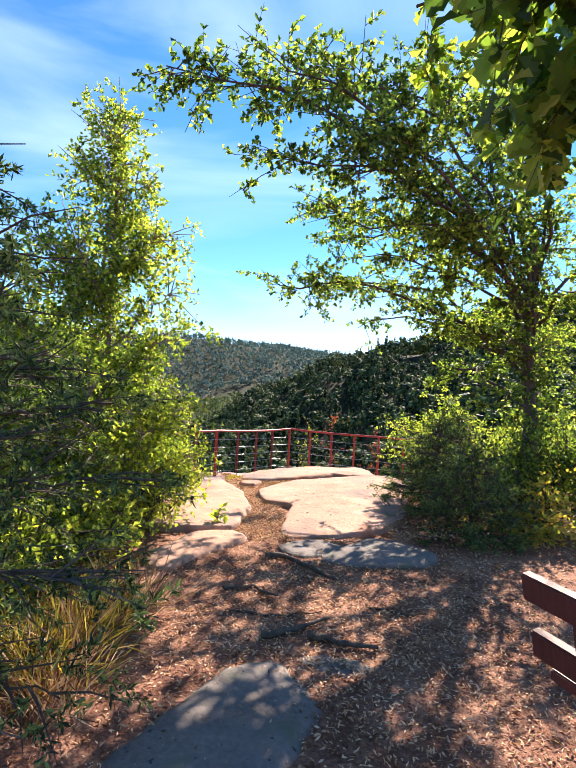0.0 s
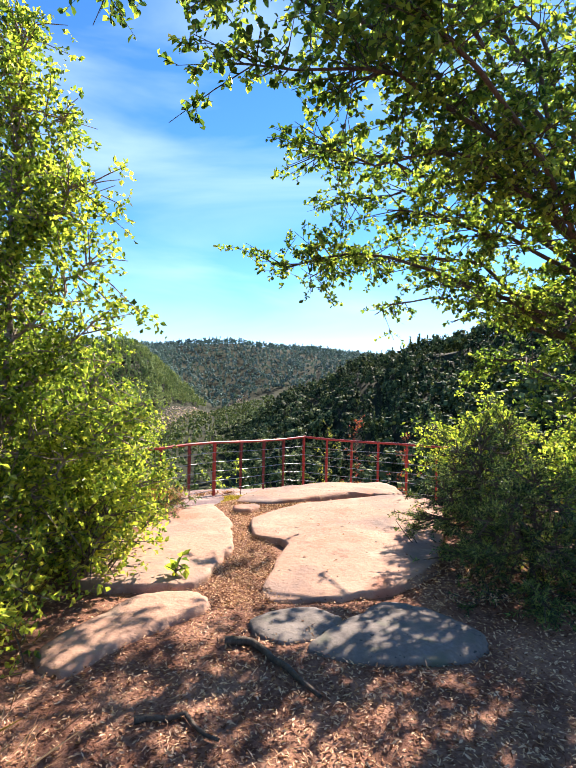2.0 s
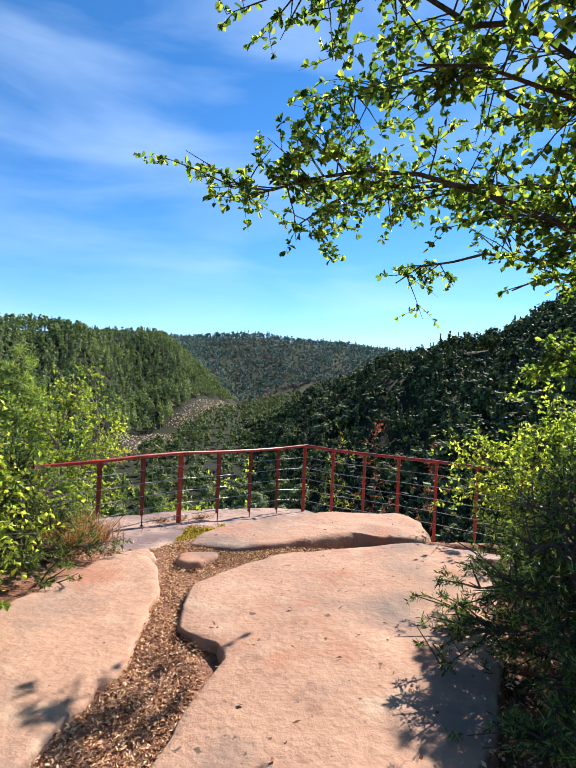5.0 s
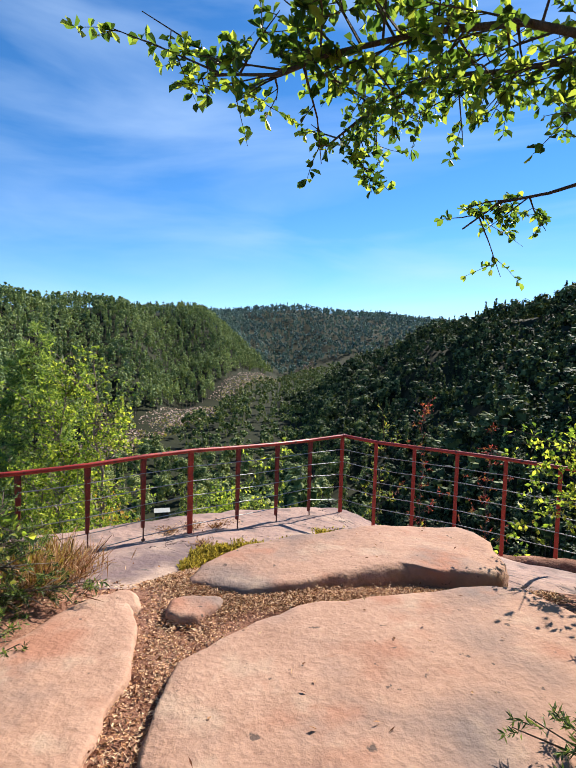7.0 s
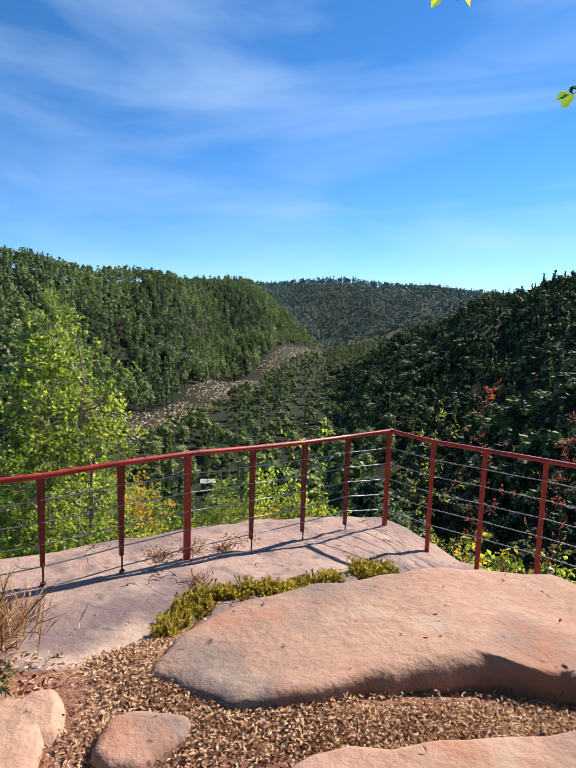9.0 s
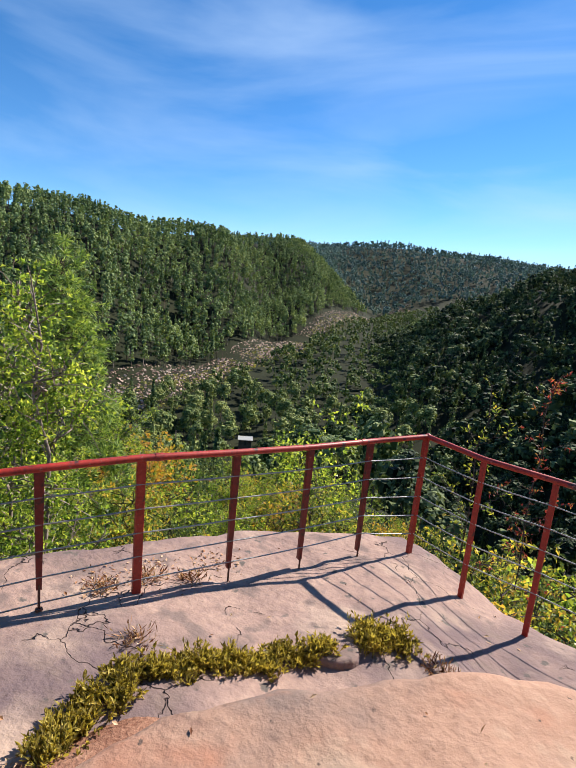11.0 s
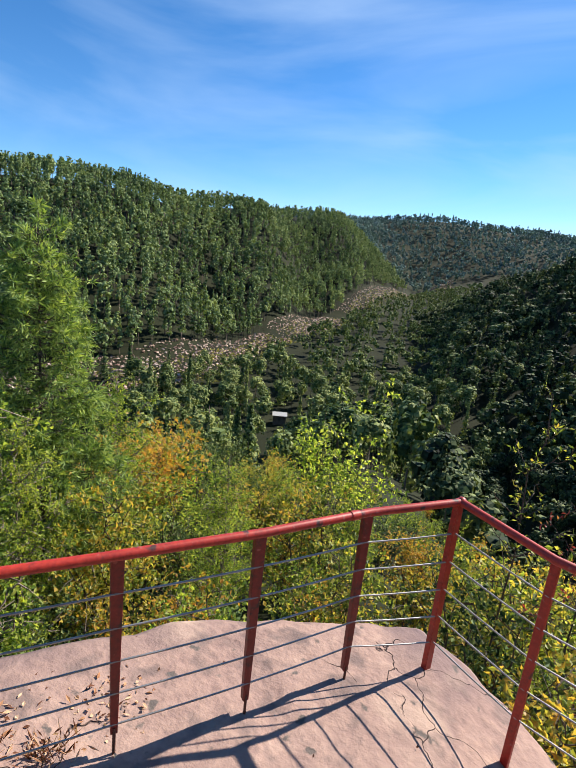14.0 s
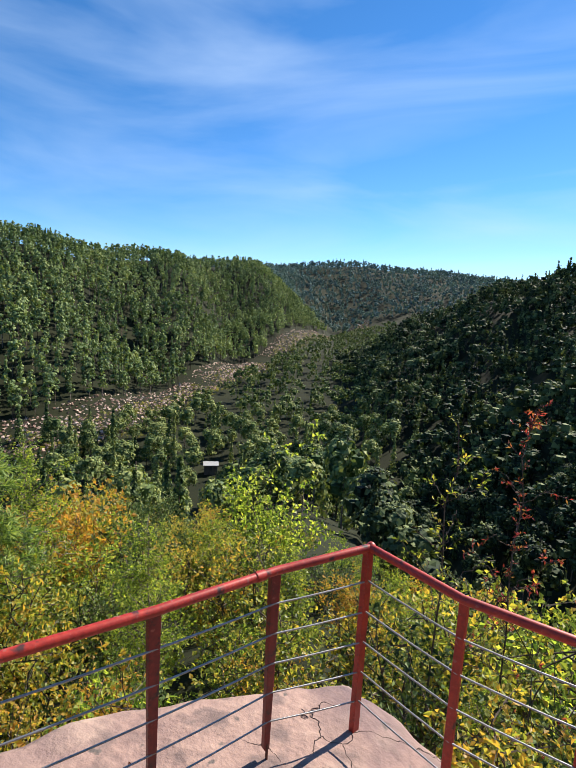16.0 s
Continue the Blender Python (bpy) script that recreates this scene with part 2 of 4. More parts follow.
M["meadow"] = surface("meadow_grass", [(0.10, 0.115, 0.03), (0.22, 0.21, 0.06), (0.36, 0.31, 0.11)], 0.04, 1, 0.85, 0, island=0.5, through_light=0.3)
M["hutwall"] = surface("weathered_boards", [(0.10, 0.07, 0.05), (0.20, 0.15, 0.11)], 1, 6, 0.85, 0.3, 0.02)
M["hutroof"] = surface("pale_sheet_roof", [(0.34, 0.335, 0.32), (0.48, 0.475, 0.46)], 0.8, 5, 0.5, 0.2, 0.02)


# ---- builders ----
def mesh_object(name, verts, faces, material, parent=None, label="", smooth=False):
    """One mesh object from vertex rows and quad or triangle rows."""
    verts, faces = np.asarray(verts, np.float32), np.asarray(faces, np.int32)
    me = bpy.data.meshes.new(name)
    k = faces.shape[1]
    me.vertices.add(len(verts))
    me.vertices.foreach_set("co", verts.ravel())
    me.loops.add(faces.size)
    me.loops.foreach_set("vertex_index", faces.ravel())
    me.polygons.add(len(faces))
    me.polygons.foreach_set("loop_start", np.arange(0, faces.size, k, dtype=np.int32))
    me.polygons.foreach_set("use_smooth", np.full(len(faces), smooth))
    me.update(calc_edges=True)
    me.validate()
    me.materials.append(material)
    ob = new(name, me)
    if parent:
        ob.parent = parent
    if label:
        ob["label"] = label
    return ob


def part(name, bm, material, parent=None, label="", smooth=False):
    me = bpy.data.meshes.new(name)
    bm.normal_update()
    bm.to_mesh(me)
    bm.free()
    for p in me.polygons:
        p.use_smooth = smooth
    me.materials.append(material)
    ob = new(name, me)
    if parent:
        ob.parent = parent
    if label:
        ob["label"] = label
    return ob


def unit(v):
    return v / np.maximum(np.linalg.norm(v, axis=-1, keepdims=True), 1e-9)


def joined(pieces):
    """Vertex and face arrays of several pieces with equal face sizes as one."""
    v, f, at = [], [], 0
    for a, b in pieces:
        v.append(a)
        f.append(np.asarray(b) + at)
        at += len(a)
    return np.concatenate(v), np.concatenate(f)


def tubes(paths, r0, r1, sides=5):
    """Tapered tubes along paths (n, m, 3); r0, r1: radii at start and end, numbers or one per path."""
    paths = np.asarray(paths, float)
    n, m, _ = paths.shape
    tan = unit(np.gradient(paths, axis=1))
    ref = np.where(np.abs(tan[..., 2:3]) > 0.9, np.array([1.0, 0, 0]), np.array([0, 0, 1.0]))
    a = unit(np.cross(tan, ref))
    b = np.cross(tan, a)
    s = np.linspace(0, 1, m)[None, :, None, None]
    r0, r1 = (np.broadcast_to(np.asarray(r, float), (n,))[:, None, None, None] for r in (r0, r1))
    ang = np.linspace(0, 2 * np.pi, sides, endpoint=False)
    ring = a[:, :, None] * np.cos(ang)[None, None, :, None] + b[:, :, None] * np.sin(ang)[None, None, :, None]
    v = paths[:, :, None] + ring * (r0 + (r1 - r0) * s)
    i = np.arange(n * m * sides).reshape(n, m, sides)
    j = np.roll(i, -1, axis=2)
    f = np.stack([i[:, :-1], j[:, :-1], j[:, 1:], i[:, 1:]], -1).reshape(-1, 4)
    return v.reshape(-1, 3), f


def sprout(paths, n, length, spread, rise, droop, rng, lo=0.2, hi=1.0, m=4, level=1.0):
    """n side shoots (n, m, 3) from random places along the given paths."""
    k, pm, _ = paths.shape
    size = np.linalg.norm(paths[:, -1] - paths[:, 0], axis=1)
    pick = rng.choice(k, n, p=size / size.sum())
    t = (lo + (hi - lo) * rng.random(n)) * (pm - 1)
    i = np.minimum(t.astype(int), pm - 2)
    a, b = paths[pick, i], paths[pick, i + 1]
    start = a + (b - a) * (t - i)[:, None]
    way = unit(unit(b - a) * (1 - spread) + unit(rng.normal(size=(n, 3)) * np.array([1, 1, level])) * spread + np.array([0, 0, rise]))
    long = length * (0.55 + 0.9 * rng.random(n))[:, None, None]
    s = np.linspace(0, 1, m)[None, :, None]
    bend = rng.normal(size=(n, 1, 3)) * 0.12
    return start[:, None] + long * (way[:, None] * s + bend * s * s + np.array([0, 0, -droop]) * s * s)


def leaves(paths, per, length, width, rng, flat=0.5, lo=0.15, along=0.5, lobed=False):
    """Folded leaves along twigs: four corners each, or six for a broad lobed one."""
    k, pm, _ = paths.shape
    n = k * per
    pick = np.repeat(np.arange(k), per)
    t = (lo + (1 - lo) * rng.random(n)) * (pm - 1)
    i = np.minimum(t.astype(int), pm - 2)
    a, b = paths[pick, i], paths[pick, i + 1]
    base = a + (b - a) * (t - i)[:, None]
    d = unit(unit(b - a) * along + unit(rng.normal(size=(n, 3))) * (1 - along * 0.5))
    up = unit(np.array([0, 0, 1.0]) * flat + rng.normal(size=(n, 3)) * (1 - flat))
    side = unit(np.cross(d, up))
    nor = np.cross(side, d)
    L = length * (0.6 + 0.8 * rng.random(n))[:, None]
    W = width * (0.6 + 0.8 * rng.random(n))[:, None]
    fold = nor * W * 0.25
    if lobed == 2:
        rim = [(0.12, 0.10), (0.30, 0.40), (0.42, 0.24), (0.58, 0.52), (0.70, 0.30), (0.86, 0.36)]
        right = [base + d * L * a + side * W * b + fold * (b * 2) for a, b in rim]
        left = [base + d * L * a - side * W * b + fold * (b * 2) for a, b in rim]
        spine = [base + d * L * a for a in (0.0, 0.36, 0.64)] + [base + d * L - nor * L * 0.12]
        v = np.stack(spine + right + left, 1)
        q = np.array([[0, 4, 5, 1], [1, 5, 6, 7], [1, 7, 8, 2], [2, 8, 9, 3], [0, 1, 11, 10], [1, 13, 12, 11], [1, 2, 14, 13], [2, 3, 15, 14]])
        return v.reshape(-1, 3), (np.arange(n)[:, None, None] * 16 + q).reshape(-1, 4)
    if lobed:
        v = np.stack([base, base + d * L * 0.35 + side * W * 0.42 + fold, base + d * L * 0.72 + side * W * 0.5 + fold, base + d * L - nor * L * 0.12,
                      base + d * L * 0.72 - side * W * 0.5 + fold, base + d * L * 0.35 - side * W * 0.42 + fold], 1)
        q = np.array([[0, 1, 2, 3], [0, 3, 4, 5]])
        return v.reshape(-1, 3), (np.arange(n)[:, None, None] * 6 + q).reshape(-1, 4)
    v = np.stack([base, base + d * L * 0.5 + side * W * 0.5 + fold, base + d * L, base + d * L * 0.5 - side * W * 0.5 + fold], 1)
    return v.reshape(-1, 3), np.arange(n * 4).reshape(-1, 4)


def curve_to(a, b, m=8, lift=0.0, wobble=0.05, rng=None):
    s = np.linspace(0, 1, m)[:, None]
    p = np.asarray(a, float) + (np.asarray(b, float) - np.asarray(a, float)) * s
    p[:, 2] += lift * np.sin(np.pi * s[:, 0])
    if rng is not None:
        p[1:-1] += rng.normal(size=(m - 2, 3)) * wobble
    return p


# ---- ground: one sheet from the rock to the far ridges ----
CORNER = np.array([0.224, 11.2])
AZ = [-180, -110, -75, -60, -41, -28, -20, -9, 0, 9, 15, 28, 60, 110, 180]
PROFILE = {  # height along the distance, for each bearing
    -180: [(0, 0.5), (100, 1), (400, 10), (1200, 60), (3000, 120)],
    -110: [(0, -2), (100, -30), (400, 20), (1200, 80), (3000, 120)],
    -75: [(0, -3), (100, -62), (230, -62), (300, -48), (520, 50), (900, 70), (3000, 150)],
    -60: [(0, -4), (100, -66), (230, -70), (290, -60), (540, 42), (900, 62), (3000, 150)],
    -41: [(0, -6), (95, -70), (230, -74), (300, -63), (560, 43), (900, 62), (3000, 150)],
    -28: [(0, -6), (95, -70), (260, -74), (420, -62), (640, 50), (900, 72), (3000, 150)],
    -20: [(0, -6), (95, -70), (300, -74), (560, -57), (800, 52), (1000, 60), (1700, 128), (3000, 150)],
    -9: [(0, -6), (95, -70), (300, -72), (600, -57), (1000, -42), (1250, 20), (1650, 140), (3000, 150)],
    0: [(0, -6), (95, -70), (180, -74), (300, -50), (520, -9), (700, -30), (1100, 0), (1650, 132), (3000, 150)],
    9: [(0, -6), (70, -60), (150, -58), (270, -30), (500, 20), (700, 10), (1650, 105), (3000, 150)],
    15: [(0, -6), (60, -50), (120, -45), (270, -10), (450, 31), (700, 40), (1650, 100), (3000, 150)],
    28: [(0, -6), (45, -36), (100, -28), (220, 10), (400, 60), (700, 70), (3000, 150)],
    60: [(0, -5), (35, -20), (80, -10), (180, 25), (400, 70), (3000, 150)],
    110: [(0, 0), (100, 2), (400, 20), (1200, 60), (3000, 120)],
    180: [(0, 0.5), (100, 1), (400, 10), (1200, 60), (3000, 120)],
}
RADII = np.concatenate([np.linspace(0, 100, 41), np.linspace(110, 1000, 90), np.linspace(1020, 3000, 60)])
TABLE = np.array([np.interp(RADII, *zip(*PROFILE[a])) for a in AZ])


def smoothstep(x):
    x = np.clip(x, 0, 1)
    return x * x * (3 - 2 * x)


def ripple(x, y, seed=0.0):
    """Cheap smooth relief from crossed waves, about -1 to 1."""
    return (np.sin(x * 1.0 + 1.7 * np.sin(y * 0.63 + seed)) + np.sin(y * 1.13 + 1.3 * np.sin(x * 0.71 + seed * 2)) + np.sin((x + y) * 0.57 + seed * 3)) / 3


def beyond(x, y):
    """Metres outside the two rails, which meet at the corner post."""
    u, v = x - CORNER[0], y - CORNER[1]
    return np.maximum(-0.78 * u + 0.626 * v, 0.467 * u + 0.884 * v)


def terrace(x, y):
    """Height of the trodden ground on top of the rock."""
    z = 0.548 - 0.035 * smoothstep((y - 6.0) / 1.0) + 0.010 * ripple(x * 3.1, y * 3.1) + 0.02 * ripple(x * 1.1, y * 0.9, 2)
    z = z - 0.62 * smoothstep((y - 7.2 - 0.6 * smoothstep((x + 1.2) / 0.6)) / 2.4) * (0.75 + 0.25 * smoothstep((x + 2.6) / 2.2))
    z = z - 0.22 * smoothstep((x - 0.2) / 0.8) * smoothstep((y - 9.0) / 1.0)
    return z + 0.25 * smoothstep((np.abs(x - 0.2) - 2.2) / 6) * ripple(x * 0.5, y * 0.5, 1)


def edge_of_wood(az):
    """Distance at which the left hill's forest begins."""
    return np.interp(az, [-80, -60, -41, -35, -29, -25, -21, -17.5, -13, -9, -5], [250, 262, 295, 328, 374, 440, 515, 580, 740, 1000, 1150])


def ground_height(x, y):
    x, y = np.asarray(x, float), np.asarray(y, float)
    u, v = x - CORNER[0], y - CORNER[1]
    r, az = np.hypot(u, v), np.degrees(np.arctan2(u, v))
    col = np.interp(az, AZ, np.arange(len(AZ)))
    c = np.minimum(col.astype(int), len(AZ) - 2)
    fr = smoothstep(col - c)
    row = np.interp(r, RADII, np.arange(len(RADII)))
    k = np.minimum(row.astype(int), len(RADII) - 2)
    fk = row - k
    lo = TABLE[c, k] * (1 - fk) + TABLE[c, k + 1] * fk
    hi = TABLE[c + 1, k] * (1 - fk) + TABLE[c + 1, k + 1] * fk
    far = lo * (1 - fr) + hi * fr
    calm = np.where((az > -75) & (az < -4), smoothstep((r - edge_of_wood(az)) / 140), smoothstep((az + 4) / 10) + (az <= -75))
    far = far + calm * np.clip((r - 60) / 300, 0, 1) * (9 * ripple(x / 70, y / 70, 3) + 4 * ripple(x / 24, y / 24, 5))
    d = beyond(x, y)
    steep = np.interp(az, [-60, -5, 10, 40], [0.50, 0.50, 0.85, 1.0])
    slope = -0.5 - 1.6 * smoothstep((d - 0.3) / 1.2) - steep * np.maximum(d - 0.4, 0) + 0.5 * ripple(x * 0.35, y * 0.35, 4)
    outside = np.maximum(slope, far)
    w = smoothstep((d - 0.05) / 0.5)
    return terrace(x, y) * (1 - w) + outside * w


ring = np.concatenate([np.linspace(0.05, 9, 100), 9 * np.exp(np.linspace(0.02, math.log(3000 / 9), 110))])
spoke = np.linspace(0, 2 * np.pi, 361)[:-1]
gx = ring[:, None] * np.cos(spoke) + 0.0
gy = ring[:, None] * np.sin(spoke) + 7.0
gv = np.stack([gx, gy, ground_height(gx, gy)], -1).reshape(-1, 3)
gi = np.arange(len(ring) * 360).reshape(len(ring), 360)
gj = np.roll(gi, -1, axis=1)
gf = np.stack([gi[:-1], gj[:-1], gj[1:], gi[1:]], -1).reshape(-1, 4)[:, ::-1]
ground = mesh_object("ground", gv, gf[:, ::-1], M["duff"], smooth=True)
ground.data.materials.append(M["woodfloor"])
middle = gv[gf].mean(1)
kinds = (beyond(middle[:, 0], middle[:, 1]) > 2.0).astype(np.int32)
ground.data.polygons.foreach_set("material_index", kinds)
tagged(ground, "forest floor of brown leaf litter running down to a valley", "ground", kind="structure")


# ---- rocks ----
ROCKS = []


def closed_curve(points, n):
    p = np.asarray(points, float)
    k = len(p)
    t = np.linspace(0, k, n, endpoint=False)
    i = t.astype(int)
    f = (t - i)[:, None]
    a, b, c, d = p[(i - 1) % k], p[i % k], p[(i + 1) % k], p[(i + 2) % k]
    return 0.5 * (2 * b + (c - a) * f + (2 * a - 5 * b + 4 * c - d) * f ** 2 + (3 * b - a - 3 * c + d) * f ** 3)


def rock(name, outline, top, thick, material, label, slope=(0, 0), edge=0.05, rough=0.012, dome=0.0, n=96, seed=0.0, dip=None):
    """A flat-lying slab: rounded rim, uneven top, sides that go down into the ground."""
    rim = closed_curve(outline, n)
    mid = rim.mean(0)
    out = unit(rim - mid)
    ang = np.linspace(0, 2 * np.pi, n, endpoint=False)
    scale = min(1.0, np.linalg.norm(rim - mid, axis=1).mean() / 0.8)
    rim = rim + scale * out * (0.02 * np.sin(ang * 7 + seed) + 0.012 * np.sin(ang * 17 + 2 * seed) + 0.008 * np.sin(ang * 31 + seed))[:, None]
    v = []
    for dz in (-thick, -thick * 0.55, -edge * 1.2):
        jag = scale * 0.012 * np.sin(ang * 23 + dz * 90 + seed)[:, None] * out
        v.append(np.column_stack([rim + jag, np.full(n, dz)]))
    v.append(np.column_stack([rim - out * edge * 0.35, np.full(n, -edge * 0.35)]))
    v.append(np.column_stack([rim - out * edge * 1.0, np.full(n, -0.004)]))
    inner = rim - out * edge
    for s in [*np.linspace(0.93, 0.06, 15), 0.0005]:
        v.append(np.column_stack([mid + (inner - mid) * s, np.full(n, 0.0)]))
    v = np.concatenate(v)
    x, y = v[:, 0], v[:, 1]
    fall = np.clip(v[:, 2] / -edge, 0, 1)
    reach = np.linalg.norm(v[:, :2] - mid, axis=1) / np.linalg.norm(rim - mid, axis=1).max()
    bumps = rough * (ripple(x * 4, y * 4, seed) + 0.5 * ripple(x * 11, y * 11, seed + 1)) + 0.25 * rough * ripple(x * 29, y * 29, seed)
    v[:, 2] += top + bumps * (1 - 0.6 * fall) + (x - mid[0]) * slope[0] + (y - mid[1]) * slope[1] + dome * (1 - reach ** 2)
    if dip is not None:
        v[:, 2] += dip(x, y)
    m = len(v) // n
    i = np.arange(m * n).reshape(m, n)
    j = np.roll(i, -1, axis=1)
    f = np.stack([i[:-1], j[:-1], j[1:], i[1:]], -1).reshape(-1, 4)
    ob = mesh_object(name, v, f, material, smooth=True)
    ROCKS.append(BVHTree.FromPolygons(v.tolist(), f.tolist()))
    return tagged(ob, label, "rock")


rock("rock_slab", [(-0.10, 4.78), (0.44, 4.80), (0.86, 4.95), (1.35, 5.6), (1.65, 6.6), (1.80, 7.5), (1.55, 7.92), (1.08, 7.86), (0.43, 7.64), (0.0, 7.38), (-0.36, 6.9),
                   (-0.27, 6.2), (0.02, 5.95), (-0.08, 5.3)], 0.615, 0.4, M["sandstone"], "large flat pink sandstone slab underfoot", slope=(0.045, 0.012), edge=0.025, rough=0.008, dome=0.02)
rock("rock_slab", [(-0.70, 7.90), (-0.60, 8.35), (-0.25, 8.70), (0.15, 9.0), (0.6, 9.28), (1.05, 9.45), (1.5, 9.42), (1.66, 9.0), (1.60, 8.45), (1.2, 8.26), (0.85, 8.28),
                   (0.45, 8.08), (0.1, 7.86), (-0.25, 7.72), (-0.55, 7.76)], 0.565, 0.55, M["sandstone"], "pink sandstone slab with an undercut front edge by the railing",
     slope=(0.01, -0.02), edge=0.07, rough=0.014, dome=0.03, seed=2)
rock("rock_slab", [(-0.95, 4.80), (-0.62, 4.95), (-0.50, 5.5), (-0.49, 6.1), (-0.64, 6.85), (-0.92, 7.45), (-1.2, 7.42), (-1.33, 6.9), (-1.5, 6.2), (-1.75, 5.5), (-1.5, 4.9)],
     0.588, 0.35, M["sandstone"], "long pale sandstone slab beside the leaf channel", slope=(0.0, -0.02), edge=0.025, rough=0.01, seed=4)
rock("rock", [(-0.66, 7.55), (-0.36, 7.60), (-0.45, 7.33), (-0.64, 7.34)], 0.575, 0.2, M["sandstone"], "small sandstone block lying in dry leaves", edge=0.03, n=40, seed=5)
rock("rock", [(-1.14, 7.38), (-1.1, 7.60), (-0.97, 7.60), (-0.84, 7.42), (-0.95, 7.28)], 0.535, 0.2, M["sandstone"], "rounded sandstone block between slabs", edge=0.04, n=40, seed=6, dome=0.03)
rock("rock_platform", [(-3.1, 7.6), (-2.2, 9.3), (-1.75, 9.95), (-1.31, 10.55), (-0.96, 10.98), (-0.55, 11.25), (-0.15, 11.48), (0.10, 11.66), (0.32, 11.58), (0.62, 11.4), (1.0, 11.15),
                       (1.4, 10.9), (2.2, 10.6), (3.2, 9.9), (3.0, 8.8), (1.9, 8.6), (0.8, 8.9), (-0.3, 8.5), (-1.0, 8.0), (-1.6, 7.6)], 0.175, 2.2, M["ledge"],
     "weathered sandstone ledge carrying the railing above the drop", slope=(-0.035, -0.095), edge=0.10, rough=0.022, n=160, seed=7,
     dip=lambda x, y: -0.15 * smoothstep((x - 0.2) / 0.8) * smoothstep((y - 9.2) / 1.0))
rock("rock", [(-0.19, 9.53), (-0.14, 9.69), (-0.02, 9.73), (0.10, 9.62), (0.08, 9.48), (-0.08, 9.43)], 0.245, 0.25, M["ledge"], "rounded sandstone block at the end of the heath strip", edge=0.03, rough=0.02, n=40, seed=13, slope=(0.1, -0.25))
rock("stone", [(-0.16, 4.40), (-0.02, 4.55), (0.25, 4.60), (0.42, 4.46), (0.27, 4.22), (0.05, 4.14), (-0.12, 4.24)], 0.575, 0.2, M["greystone"], "grey stone half sunk in leaf litter", edge=0.02, rough=0.02, n=48, seed=8)
rock("stone", [(0.20, 4.12), (0.42, 4.38), (0.73, 4.72), (0.98, 4.62), (1.2, 4.38), (1.2, 4.1), (0.8, 3.95), (0.36, 3.98)], 0.575, 0.2, M["greystone"], "broad grey stone half sunk in leaf litter", edge=0.02, rough=0.022, n=56, seed=9, dome=0.03)
rock("stone", [(-1.30, 3.95), (-1.16, 4.32), (-1.0, 4.66), (-0.66, 4.82), (-0.45, 4.68), (-0.50, 4.48), (-0.72, 4.24), (-0.9, 4.0), (-1.05, 3.75)], 0.582, 0.2, M["sandstone"], "worn sandstone stone edging the path", edge=0.05, n=56, seed=10, dome=0.02)
rock("stone", [(-0.95, 1.55), (-0.68, 2.12), (-0.42, 2.46), (-0.18, 2.49), (-0.06, 2.25), (0.0, 2.08), (-0.12, 1.80), (-0.4, 1.5)], 0.55, 0.25, M["greystone"], "smooth grey stone lying in the path", edge=0.06, n=56, seed=11, dome=0.04)
rock("stone", [(-0.12, 2.52), (0.11, 2.58), (0.32, 2.44), (0.12, 2.33)], 0.568, 0.2, M["greystone"], "small flat grey stone in the path", edge=0.03, n=40, seed=12)


# ---- railing ----
POSTS_LEFT = [(-0.165, 10.86, 0.03), (-0.507, 10.38, 0.10), (-0.867, 9.92, 0.17), (-1.243, 9.43, 0.27), (-1.56, 9.0, 0.33), (-1.90, 8.60, 0.38), (-2.32, 8.25, 0.42)]
POSTS_RIGHT = [(0.645, 10.885, -0.11), (1.10, 10.73, -0.20), (1.56, 10.50, -0.10), (2.02, 10.22, 0.02), (2.47, 9.93, 0.15), (2.92, 9.65, 0.15)]
CORNER_POST = (0.224, 11.2, 0.0)
TOP_LEFT = [1.070, 1.085, 1.105, 1.135, 1.14, 1.12, 1.10]
TOP_RIGHT = [1.085, 1.075, 1.08, 1.09, 1.09, 1.09]
TOP_CORNER = 1.095


def channel_bar(width, depth, gauge, height, pointed):
    """A U-shaped steel bar standing on z = 0."""
    bm = bmesh.new()
    for x0, x1, y0, y1 in ((-width / 2, width / 2, -gauge / 2, gauge / 2), (-width / 2, -width / 2 + gauge, gauge / 2, depth), (width / 2 - gauge, width / 2, gauge / 2, depth)):
        made = bmesh.ops.create_cube(bm, size=1)["verts"]
        for v in made:
            v.co = Vector(((x0 + x1) / 2 + v.co.x * (x1 - x0), (y0 + y1) / 2 + v.co.y * (y1 - y0), (v.co.z + 0.5) * height))
            if pointed and v.co.z < 0.01:
                v.co.x *= 0.55
                v.co.z = 0.0 if abs(v.co.x) < 0.2 * width else 0.018
    bmesh.ops.bevel(bm, geom=bm.edges[:], offset=0.0015, segments=1, affect="EDGES")
    return bm


railing = new("railing")
railing.location = CORNER_POST
tagged(railing, "red painted steel railing with wire strands on the cliff edge", "railing")
origin = np.array(CORNER_POST)


def along(a, b):
    return math.atan2(b[1] - a[1], b[0] - a[0])


